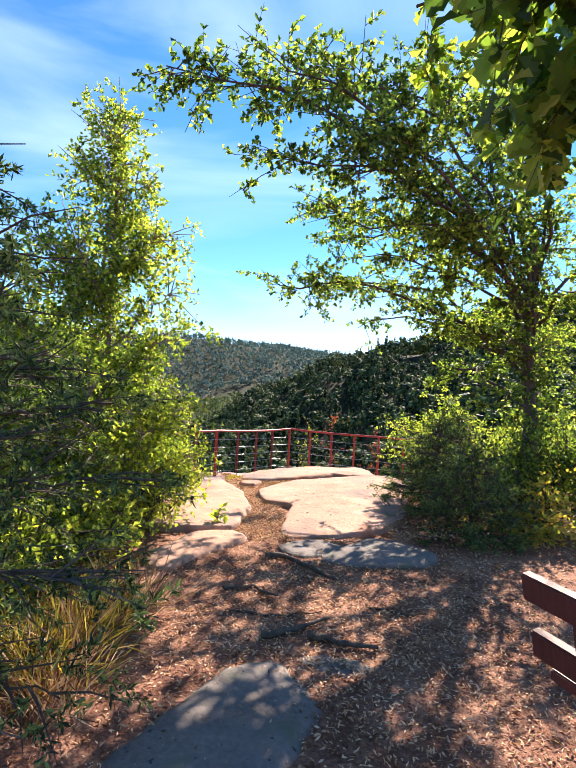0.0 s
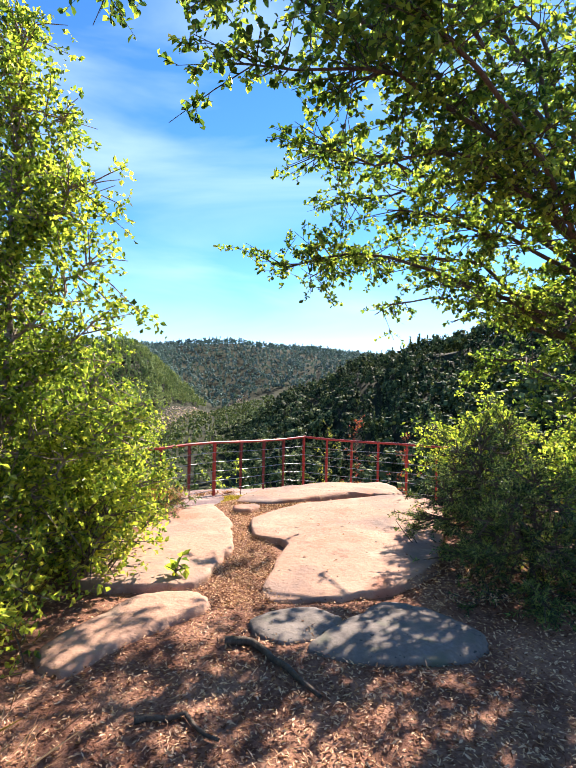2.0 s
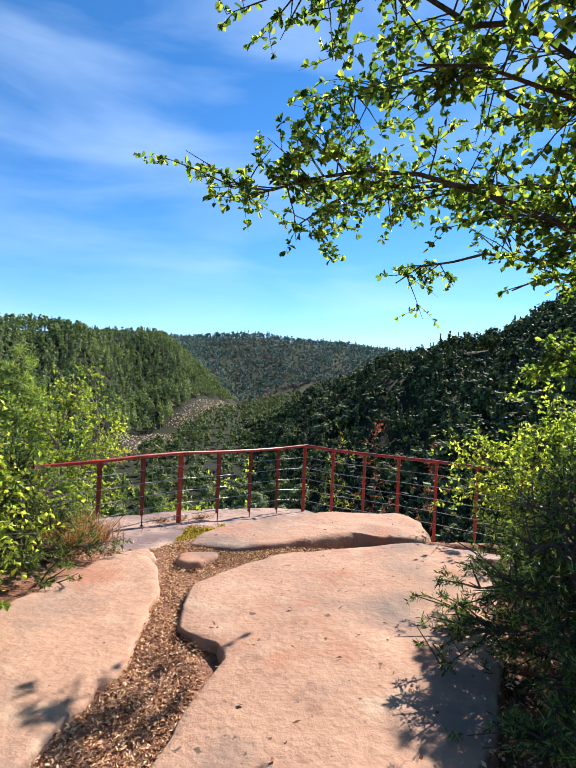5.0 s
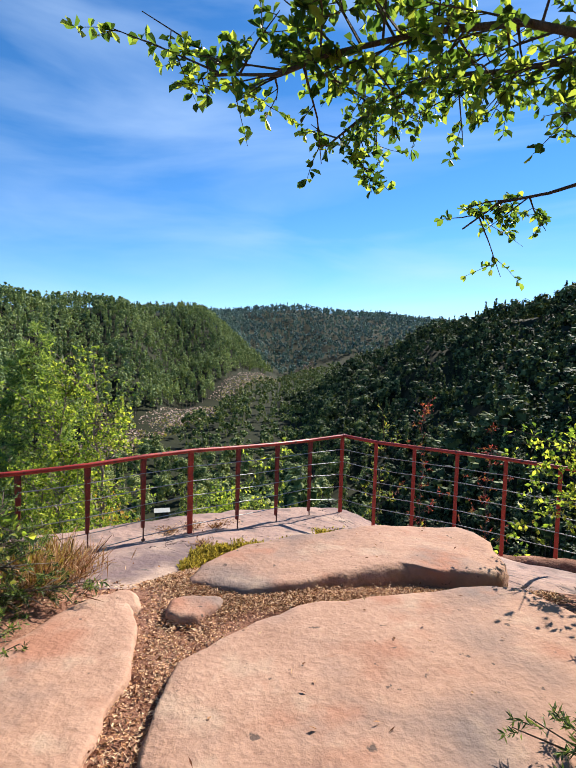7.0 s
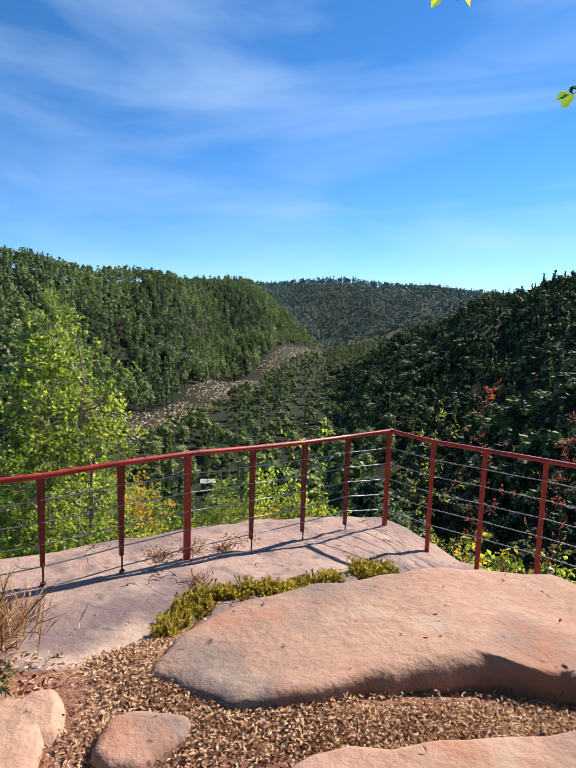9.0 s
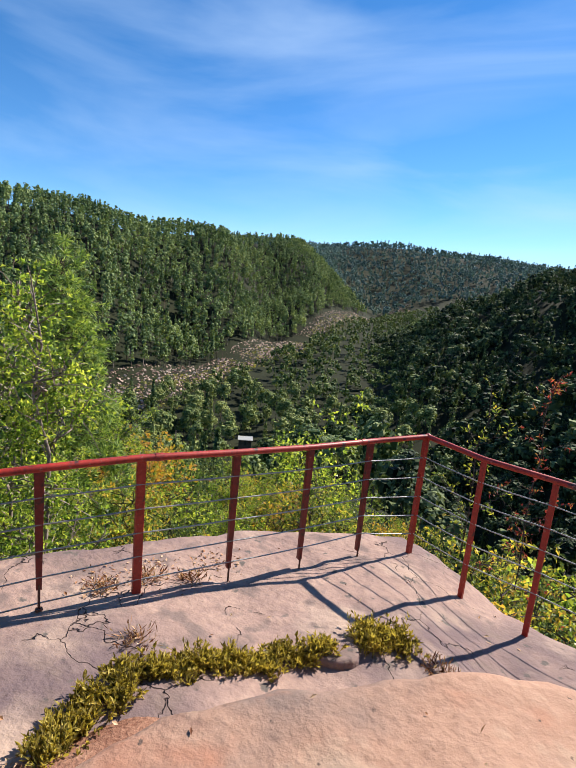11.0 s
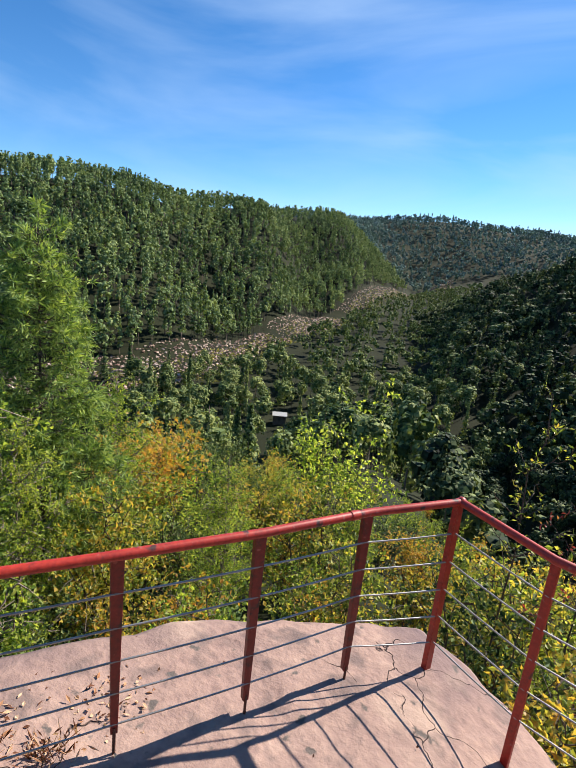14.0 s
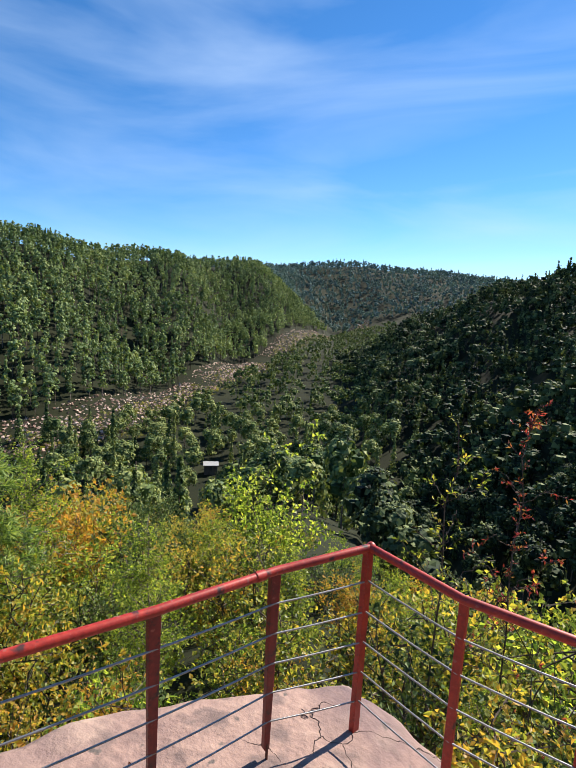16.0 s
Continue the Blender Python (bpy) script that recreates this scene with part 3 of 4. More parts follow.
def post(place, top, angle, width, lift, pointed, paint="red"):
    tall = top - place[2] - lift - 0.02
    ob = part("post", channel_bar(width, width * 0.62, 0.005, tall, pointed), M[paint], railing)
    ob.matrix_basis = Matrix.Translation(Vector(place) - Vector(CORNER_POST) + Vector((0, 0, lift))) @ Matrix.Rotation(angle, 4, "Z")
    if lift > 0.02:
        rod = mesh_object("foot_rod", *tubes(np.array([[(0, 0, -lift - 0.05), (0, 0, -lift / 2), (0, 0, 0.05)]]), 0.007, 0.007, 8), M["rust"], ob, "thin rusty foot rod", True)
        plate = bmesh.new()
        bmesh.ops.create_cone(plate, cap_ends=True, segments=10, radius1=0.022, radius2=0.018, depth=0.012)
        for v in plate.verts:
            v.co.z -= lift - 0.004
        part("foot_plate", plate, M["rust"], ob)
    return ob


post(CORNER_POST, TOP_CORNER, along(POSTS_LEFT[0], CORNER_POST) + 0.3, 0.048, 0.0, False)
# Left posts, all but one, take the red with shade in its colour.
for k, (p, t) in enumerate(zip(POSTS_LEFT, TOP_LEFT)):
    post(p, t, along(POSTS_LEFT[-1], CORNER_POST), 0.050, (0.0 if k == 3 else 0.10), k != 3, "red" if k == 3 else "shaded_red")
for k, (p, t) in enumerate(zip(POSTS_RIGHT, TOP_RIGHT)):
    post(p, t, along(CORNER_POST, POSTS_RIGHT[3]), 0.037, 0.0, False)


def run(points, radius, name, material, label="", sides=10, sag=0.0, steps=6):
    p = np.asarray(points, float) - origin
    fine = []
    for a, b in zip(p[:-1], p[1:]):
        for s in np.linspace(0, 1, steps, endpoint=False):
            q = a + (b - a) * s
            q[2] -= sag * 4 * s * (1 - s)
            fine.append(q)
    fine.append(p[-1])
    return mesh_object(name, *tubes(np.array([fine]), radius, radius, sides), material, railing, label, True)


tops_l = [(p[0], p[1], t) for p, t in zip(POSTS_LEFT, TOP_LEFT)]
tops_r = [(p[0], p[1], t) for p, t in zip(POSTS_RIGHT, TOP_RIGHT)]
tops_l.append((-2.75, 7.95, 1.09))
run([(0.236, 11.215, TOP_CORNER)] + tops_l, 0.021, "handrail", M["red"], "sunlit red tube handrail")
run([(0.218, 11.205, TOP_CORNER)] + tops_r, 0.021, "handrail", M["red"], "red tube handrail with dark worn paint")
elbow = bmesh.new()
bmesh.ops.create_uvsphere(elbow, u_segments=14, v_segments=10, radius=0.026)
part("elbow", elbow, M["red"], railing, smooth=True).location = Vector((0.224, 11.208, TOP_CORNER)) - Vector(CORNER_POST)
for a, b in ((tops_l[3], tops_l[2]), (tops_l[0], tops_l[1])):
    s = np.array(a) + (np.array(b) - np.array(a)) * 0.12
    e = np.array(a) + (np.array(b) - np.array(a)) * 0.20
    run([s, e], 0.0245, "sleeve", M["red"])
for f in (0.17, 0.33, 0.49, 0.65, 0.81):
    for posts, tops, side in ((POSTS_LEFT, TOP_LEFT, 1), (POSTS_RIGHT, TOP_RIGHT, -1)):
        pts = [(CORNER_POST[0], CORNER_POST[1], TOP_CORNER - 1.05 * f)] + [(p[0], p[1], t - 1.0 * f * (1.03 if side < 0 else 0.95)) for p, t in zip(posts, tops)]
        run(pts, 0.0044, "wire", M["cable"], sides=6, sag=0.004)


# ---- forests on the hills ----
def cards(centres, size, rng, out=None):
    """Small bent foliage cards, one at each centre, facing out where that is given."""
    n = len(centres)
    c = unit(rng.normal(size=(n, 3)) * (1.0 if out is None else 0.32) + (0 if out is None else out))
    a = unit(np.cross(c, rng.normal(size=(n, 3))))
    b = np.cross(c, a)
    s = (size * (0.6 + 0.8 * rng.random(n)))[:, None]
    v = np.stack([centres - b * s * 0.5, centres + a * s * 0.5 - c * s * 0.15, centres + b * s * 0.5, centres - a * s * 0.5 - c * s * 0.15], 1)
    return v.reshape(-1, 3), np.arange(n * 4).reshape(-1, 4)


def conifer_form(rng, n, crown_from, width, size=0.080):
    """Foliage of a tree one metre high: cards in tiers round the axis."""
    h = crown_from + (1 - crown_from) * rng.random(n) ** 1.25
    r = width * (1.03 - h) / (1 - crown_from) * (0.45 + 0.6 * rng.random(n)) * (0.75 + 0.35 * np.sin(h * 60))
    t = rng.random(n) * 2 * np.pi
    c = np.column_stack([r * np.cos(t), r * np.sin(t), h - r * 0.25])
    return cards(c, size, rng, np.column_stack([np.cos(t), np.sin(t), np.full(n, 0.45)]))


def pine_form(rng, n, crown_from, width):
    """A pine: a bare lower trunk, an uneven blunt crown of tufts above."""
    k = 13
    up = crown_from + (0.96 - crown_from) * rng.random(k)
    up[0] = 0.965
    t = np.arange(k) * 2.4 + rng.random(k)
    share = (up - crown_from) / (1 - crown_from)
    reach = width * np.sqrt(np.clip(1.02 - share, 0, 1)) * (0.5 + 0.4 * rng.random(k)) * np.clip(share * 3 + 0.5, 0, 1)
    tuft = np.column_stack([np.cos(t) * reach, np.sin(t) * reach, up])
    w = unit(rng.normal(size=(n, 3)))
    pick = rng.integers(0, k, n)
    c = tuft[pick] + w * width * 0.36 * np.array([1, 1, 0.8]) * (0.75 + 0.35 * rng.random((n, 1)))
    return cards(c, 0.080, rng, w + np.array([0, 0, 0.3]) + (tuft[pick] - np.array([0, 0, crown_from])) * np.array([2.5, 2.5, 0.4]))


def ball():
    """A rough ball of quads, one metre in radius: the faces of a cube, blown up."""
    v = np.array(list(itertools.product((-1.0, 1.0), repeat=3)))
    f = np.array([[0, 1, 3, 2], [4, 6, 7, 5], [0, 4, 5, 1], [2, 3, 7, 6], [0, 2, 6, 4], [1, 5, 7, 3]])
    return unit(v), f


def broadleaf_form(rng, n, crown_from, width, size=0.10, lumps=16, core=0.7):
    """A broad crown: rounded lumps of foliage, uneven, with loose leaf clumps round them."""
    d = unit(rng.normal(size=(lumps, 3)))
    d[:, 2] = np.abs(d[:, 2]) * 1.25 - 0.35
    lump = d * np.array([width, width, 0.46]) * 0.62 + np.array([0, 0, 0.54])
    fat = width * (0.30 + 0.16 * rng.random(lumps))
    bv, bf = ball()
    pieces = []
    for c, r in zip(lump, fat):
        wave = 1 + 0.22 * np.sin(bv @ rng.normal(size=3) * 4 + rng.random() * 6) + 0.10 * np.sin(bv @ rng.normal(size=3) * 9)
        pieces.append((c + bv * r * core * wave[:, None] * np.array([1, 1, 0.85]), bf))
    w = unit(rng.normal(size=(n, 3)))
    pick = rng.integers(0, lumps, n)
    c = lump[pick] + w * fat[pick][:, None] * (0.85 + 0.3 * rng.random((n, 1)))
    c[:, 2] = np.maximum(c[:, 2], crown_from * 0.6)
    pieces.append(cards(c, size, rng, w + d[pick] * 0.4 + np.array([0, 0, 0.3])))
    return joined(pieces)


def stem_form(r):
    return tubes(np.array([[(0, 0, -0.05), (0, 0.003, 0.9)]]), r, r * 0.3, 3)


def stand(name, places, heights, forms, material, label, rng, trunks=True):
    """One wood as one mesh: many trees after a few forms, each turned and sized."""
    pick = rng.integers(0, len(forms), len(places))
    turn = rng.random(len(places)) * 2 * np.pi
    pieces, stems = [], []
    for k, (fv, ff) in enumerate(forms):
        sel = np.where(pick == k)[0]
        if not len(sel):
            continue
        c, s, h = np.cos(turn[sel]), np.sin(turn[sel]), heights[sel]
        wide = h * (0.85 + 0.3 * rng.random(len(sel)))

        def spread(v):
            x = (v[None, :, 0] * c[:, None] - v[None, :, 1] * s[:, None]) * wide[:, None] + places[sel, 0][:, None]
            y = (v[None, :, 0] * s[:, None] + v[None, :, 1] * c[:, None]) * wide[:, None] + places[sel, 1][:, None]
            z = v[None, :, 2] * h[:, None] + places[sel, 2][:, None]
            return np.stack([x, y, z], -1).reshape(-1, 3)
        pieces.append((spread(fv), (ff[None] + (np.arange(len(sel)) * len(fv))[:, None, None]).reshape(-1, 4)))
        if trunks:
            tv, tf = stem_form(0.012)
            stems.append((spread(tv), (tf[None] + (np.arange(len(sel)) * len(tv))[:, None, None]).reshape(-1, 4)))
    wood = mesh_object(name, *joined(pieces), material)
    tagged(wood, label, "forest", kind="stuff")
    if trunks:
        mesh_object("trunks", *joined(stems), M["trunk"], wood, "bare grey-brown trunks")["kind"] = "stuff"
    return wood


def scatter(rng, n, az, r, gap=0.0, keep=None):
    """n places in a sector seen from the corner post (degrees, metres), on the ground."""
    a = np.radians(rng.uniform(*az, n))
    d = np.sqrt(rng.uniform(r[0] ** 2, r[1] ** 2, n))
    x, y = CORNER[0] + d * np.sin(a), CORNER[1] + d * np.cos(a)
    if keep is not None:
        ok = keep(np.degrees(a), d)
        x, y = x[ok], y[ok]
    return np.column_stack([x, y, ground_height(x, y)])


def thinned(spot, gap):
    """Places at least that far from one another."""
    kept = []
    for p in spot:
        if not kept or np.min(np.hypot(*(np.array(kept)[:, :2] - p[:2]).T)) > gap:
            kept.append(p)
    return np.array(kept)


rng = np.random.default_rng(11)
pines = [pine_form(rng, 104, 0.46, 0.18) for _ in range(6)] + [conifer_form(rng, 84, 0.26, 0.14) for _ in range(3)]
spot = scatter(rng, 8600, (-66, -7), (250, 900), keep=lambda a, d: (d > edge_of_wood(a)) & (d < edge_of_wood(a) + 340))
stand("pine_forest", spot, rng.uniform(14, 22, len(spot)), pines, M["pinewood"], "dense dark green pine forest on the sunny valley side", rng)
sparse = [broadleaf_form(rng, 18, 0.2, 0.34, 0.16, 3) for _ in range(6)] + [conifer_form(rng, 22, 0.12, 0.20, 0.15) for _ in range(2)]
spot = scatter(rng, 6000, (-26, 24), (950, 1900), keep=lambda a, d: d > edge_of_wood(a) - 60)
stand("forest", spot, rng.uniform(16, 25, len(spot)), sparse, M["farwood"], "green mixed forest on the far ridge, tinted blue for haze", rng, trunks=False)
middling = [broadleaf_form(rng, 48, 0.2, 0.34, 0.095, 6) for _ in range(8)] + [conifer_form(rng, 64, 0.10, 0.17) for _ in range(3)]
dense = [broadleaf_form(rng, 330, 0.2, 0.32, 0.058, 12) for _ in range(8)] + [conifer_form(rng, 300, 0.10, 0.17, 0.055) for _ in range(2)]
spot = scatter(rng, 3700, (-10, 50), (130, 600), keep=lambda a, d: (d > np.interp(a, [-10, -6, 0, 9, 15, 28, 75], [640, 330, 200, 150, 130, 100, 90])))
stand("forest", spot, rng.uniform(10, 21, len(spot)), middling, M["mixedwood"], "mixed forest darkened in colour for the shaded valley side", rng, trunks=False)
spot = scatter(rng, 520, (-4, 60), (48, 190))
stand("forest", spot, rng.uniform(8, 15, len(spot)), dense, M["mixedwood"], "wood darkened in colour for the shaded ravine below the rock", rng)
HUT = np.array([-86.5, 212.5])
lane = HUT / np.hypot(*HUT)


def off_lane(spot):
    """Leave the line of sight to the hut open."""
    off, along_it = np.abs(spot[:, 0] * lane[1] - spot[:, 1] * lane[0]), spot[:, :2] @ lane
    return spot[~((off < 7) & (along_it > 165) & (along_it < 250))]


spot = thinned(off_lane(scatter(rng, 900, (-60, 2), (80, 320), keep=lambda a, d: (d < edge_of_wood(a) - 60))), 8.0)
stand("forest", spot, rng.uniform(11, 19, len(spot)), dense, M["valleyleaf"], "young mixed woodland on the valley floor", rng)
spot = scatter(rng, 2200, (-34, -3), (300, 1000), keep=lambda a, d: (d < edge_of_wood(a) - np.interp(a, [-41, -28, -9], [46, 72, 80])))
stand("forest", spot, rng.uniform(9, 17, len(spot)), middling, M["valleyleaf"], "young woodland along the far valley floor", rng, trunks=False)
spot = scatter(rng, 110000, (-60, -6), (200, 1100), keep=lambda a, d: (d < edge_of_wood(a) + 6) & (d > edge_of_wood(a) - np.interp(a, [-41, -28, -9], [50, 70, 74])))
spot[:, 2] += 0.6
tagged(mesh_object("felled_wood", *cards(spot, 1.6, rng, np.array([0.2, -0.3, 1.0])), M["slash"]), "pale felled branches and logs on the clearing", "felled wood", kind="stuff")

spot = scatter(rng, 70000, (-60, -6), (200, 1100), keep=lambda a, d: (d < edge_of_wood(a) - 14) & (d > edge_of_wood(a) - np.interp(a, [-41, -28, -9], [66, 84, 96])))
spot[:, 2] += 0.5
tagged(mesh_object("meadow_grass", *cards(spot, 2.0, rng, np.array([0.0, -0.6, 1.0])), M["meadow"]), "yellow-green rough grass along the clearing", "grass", kind="stuff")

# single trees that stand out on the valley floor
for k in range(4):
    tree = new("valley_tree")
    tagged(tree, ("tall leafy green tree on the valley floor", "dark conical spruce on the valley floor")[k % 2], "tree", "trees on the valley floor")
    form = conifer_form(rng, 620, 0.10, 0.19, 0.05) if k % 2 else broadleaf_form(rng, 900, 0.10, 0.30, 0.036, 14)
    mesh_object("crown", *form, M["valleyleaf"], tree)["kind"] = "stuff"
    mesh_object("trunk", *stem_form(0.014), M["trunk"], tree)
    spot = off_lane(scatter(rng, 26, (-46, -2), (80, 285)))
    for j, (x, y, z) in enumerate(spot):
        h = rng.uniform(12, 22)
        m = Matrix.Translation((x, y, z)) @ Matrix.Rotation(rng.uniform(0, 6.28), 4, "Z") @ Matrix.Diagonal((h, h, h, 1))
        if j:
            copy_thing(tree, m)
    tree.matrix_basis = Matrix.Translation(spot[0]) @ Matrix.Diagonal((15, 15, 15, 1))


# ---- trees and shrubs near the path ----
def leafy(name, limbs, radii, levels, leaf, bark, foliage, label, category, rng, group="", place=(0, 0, 0), level=1.0, gap=None):
    """A tree from its main limbs (paths): side shoots level by level, then leaves on the last.
    level: below 1 for flat sprays; gap: which shoots the crown lacks.
    levels: rows of (number, length, spread, rise, droop, lowest); leaf: (per shoot, length, width, flatness, lobed)."""
    tree = new(name)
    tree.location = place
    tagged(tree, label, category, group)
    origin_at = np.array(place, float)
    limbs = [np.asarray(p, float) - origin_at for p in limbs]
    wood = [tubes(np.array([p]), r[0], r[1], 5 if category == "shrub" else 8) for p, r in zip(limbs, radii)]
    trunk = mesh_object("trunk", *wood[0], bark, tree, smooth=True)
    if 1 < len(wood) < 40 and category != "shrub":
        for w in wood[1:]:
            mesh_object("limb", *w, bark, tree, smooth=True)
    elif len(wood) > 1:
        mesh_object("stemwork", *joined(wood[1:]), bark, tree, smooth=True)["kind"] = "stuff"
    paths = np.array(limbs)
    thick = 0.007
    shoots = []
    for number, length, spread, rise, droop, lowest in levels:
        paths = sprout(paths, number, length, spread, rise, droop, rng, lo=lowest, m=3, level=level)
        if gap is not None:
            paths = paths[~gap(paths[:, 1] + origin_at, rng)]
        if name == "oak_tree" or not shoots:
            shoots.append(tubes(paths, thick, thick * 0.35, 3))
        thick *= 0.45
    mesh_object("branchwork", *joined(shoots), bark, tree)["kind"] = "stuff"
    per, L, W, flat, lobed = leaf
    mesh_object("foliage", *leaves(paths, per, L, W, rng, flat=flat, lobed=lobed), foliage, tree)["kind"] = "stuff"
    return tree


rng = np.random.default_rng(5)
TIPS = [  # limb start, way point, tip
    ((3.2, 6.5, 2.5), (1.3, 6.7, 3.4), (-0.25, 6.85, 3.44)),
    ((3.2, 6.5, 2.6), (1.6, 7.1, 3.6), (0.20, 7.75, 3.46)),
    ((3.2, 6.6, 2.3), (2.2, 7.5, 3.2), (1.15, 8.4, 3.10)),
    ((3.15, 6.4, 2.9), (1.3, 4.5, 4.0), (-0.3, 3.9, 4.6)),
    ((3.15, 6.4, 2.9), (1.0, 5.2, 4.5), (-0.9, 4.7, 4.9)),
    ((3.15, 6.4, 3.1), (1.7, 6.8, 4.1), (0.55, 7.1, 4.2)),
    ((3.15, 6.4, 3.3), (2.0, 5.6, 4.9), (0.6, 5.3, 5.4)),
    ((3.2, 6.6, 1.9), (2.8, 7.3, 2.4), (2.3, 7.9, 2.3)),
    ((3.15, 6.4, 3.0), (3.2, 7.4, 3.4), (3.0, 8.1, 3.2)),
    ((3.2, 6.6, 2.4), (3.9, 7.4, 3.0), (4.6, 8.0, 3.0)),
    ((3.15, 6.4, 3.0), (4.2, 6.6, 4.2), (5.0, 6.7, 4.8)),
    ((3.15, 6.4, 3.5), (3.0, 6.4, 5.0), (2.8, 6.5, 6.0)),
    ((3.15, 6.4, 3.4), (2.2, 5.8, 5.2), (1.4, 5.8, 6.0)),
    ((3.15, 6.4, 2.8), (2.2, 6.0, 3.4), (0.9, 5.9, 3.7)),
    ((3.2, 6.6, 1.8), (3.7, 7.2, 2.2), (3.9, 7.8, 2.2)),
    ((3.15, 6.4, 2.6), (2.3, 6.4, 3.0), (1.5, 6.3, 3.1)),
    ((3.15, 6.4, 3.1), (1.4, 6.3, 4.2), (0.15, 6.2, 4.3)),
    ((3.15, 6.4, 3.0), (1.0, 4.8, 4.3), (-1.35, 4.2, 4.75)),
    ((3.15, 6.4, 2.9), (1.4, 4.9, 3.9), (-0.3, 4.5, 4.15)),
    ((3.15, 6.4, 2.8), (1.8, 5.2, 3.6), (0.3, 5.0, 3.85)),
    ((3.15, 6.4, 3.2), (1.6, 5.4, 4.9), (0.0, 5.4, 5.4)),
    ((3.15, 6.4, 3.0), (2.4, 4.9, 4.2), (1.4, 3.7, 4.4)),
    ((3.15, 6.4, 2.4), (2.9, 6.0, 2.7), (2.4, 5.6, 2.6)),
    ((3.2, 6.5, 1.9), (2.8, 6.0, 2.1), (2.4, 5.8, 1.9)),
    ((3.15, 6.4, 3.3), (2.9, 5.8, 4.0), (2.5, 5.5, 4.1)),
    ((3.15, 6.4, 2.8), (3.0, 5.6, 3.2), (3.0, 4.9, 3.1)),
    ((3.15, 6.4, 2.6), (2.7, 7.0, 3.0), (2.0, 7.6, 2.9)),
]


def bent(a, b, c, m, wobble):
    s = np.linspace(0, 1, m)[:, None]
    p = (1 - s) ** 2 * np.array(a) + 2 * s * (1 - s) * (2 * np.array(b) - (np.array(a) + np.array(c)) / 2) + s * s * np.array(c)
    p[1:-1] += rng.normal(size=(m - 2, 3)) * wobble
    return p


def sunny_gap(p, q):
    """Shoots left out of the crown so that their shadow spares the sunlit slab."""
    fall = p - np.array(SUN) * ((p[:, 2:3] - 0.6) / SUN.z)
    x, y = fall[:, 0], fall[:, 1]
    lit = (y > 4.75) & (y < 8.0) & (x > -1.7) & (x < 1.02 - 0.22 * np.sin(y * 2.6))
    tip = np.min([np.linalg.norm(p - np.array(t[2]), axis=1) for t in TIPS[:3]], axis=0) < 0.55
    return lit & ~tip & (q.random(len(p)) < 0.9)


limbs = [bent((3.35, 6.6, 0.2), (3.22, 6.52, 2.0), (3.1, 6.35, 4.2), 10, 0.02)] + [bent(*t, 10, 0.05) for t in TIPS]
leafy("oak_tree", limbs, [(0.12, 0.06)] + [(0.028, 0.006)] * len(TIPS), [(1300, 0.38, 0.6, 0.03, 0.06, 0.2), (4800, 0.17, 0.6, 0.0, 0.08, 0.25)], (9, 0.050, 0.033, 0.62, True),
      M["bark"], M["oakleaf"], "spreading oak with dark branches and sunlit green leaves over the path", "tree", rng, place=(3.35, 6.6, 0.3), level=0.45, gap=sunny_gap)

rng = np.random.default_rng(17)
# Fourth and fifth side limbs stay out of view, added to shade the low boughs.
limbs = [bent((2.9, 0.3, 0.3), (2.85, 0.35, 2.0), (2.7, 0.5, 4.0), 10, 0.02)] + [bent(*t, 10, 0.03) for t in (
    ((2.8, 0.4, 2.5), (1.6, 0.9, 3.0), (0.35, 0.95, 2.98)), ((2.8, 0.4, 2.7), (1.9, 1.4, 3.3), (0.95, 1.8, 3.3)), ((2.75, 0.5, 3.0), (1.7, 1.6, 3.9), (0.4, 2.6, 4.2)), ((2.75, 0.5, 3.2), (2.2, 1.7, 4.0), (1.5, 2.4, 4.25)), ((2.75, 0.5, 3.1), (2.4, 1.5, 3.8), (1.9, 2.1, 4.1)), ((2.8, 0.4, 2.9), (2.0, 1.1, 3.3), (1.2, 1.5, 3.35)))]
leafy("oak_tree", limbs, [(0.12, 0.06)] + [(0.03, 0.008)] * 6, [(170, 0.34, 0.6, 0.0, 0.06, 0.35), (1500, 0.18, 0.6, 0.0, 0.12, 0.2)], (8, 0.080, 0.060, 0.45, 2),
      M["bark"], M["oakleaf"], "oak beside the bench, low leafy boughs shaded by added unseen limbs", "tree", rng, place=(2.9, 0.3, 0.35))


def birch(place, tall, crown, n, seed, label):
    r = np.random.default_rng(seed)
    x, y, z = place
    stem = curve_to((x, y, z - 0.1), (x + r.normal() * 0.1, y + r.normal() * 0.1, z + tall), 12, 0, 0.025, r)
    limbs = [stem]
    for k in range(26):
        s = 0.10 + 0.85 * k / 26
        a = stem[int(s * 11)]
        t, reach = r.random() * 6.28, crown * (1.05 - s) ** 0.7 * (0.7 + 0.5 * r.random())
        limbs.append(curve_to(a, a + np.array([math.cos(t) * reach, math.sin(t) * reach, reach * (0.7 + 0.5 * r.random())]), 12, 0, 0.03, r))
    return leafy("birch_tree", limbs, [(0.035, 0.006)] + [(0.012, 0.003)] * 26, [(int(n * 0.2), 0.32, 0.55, 0.1, 0.12, 0.1), (n, 0.15, 0.6, 0.0, 0.2, 0.1)], (7, 0.040, 0.029, 0.4, False),
                 M["birchbark"], M["birchleaf"], label, "tree", r, "birches beside the path", place)


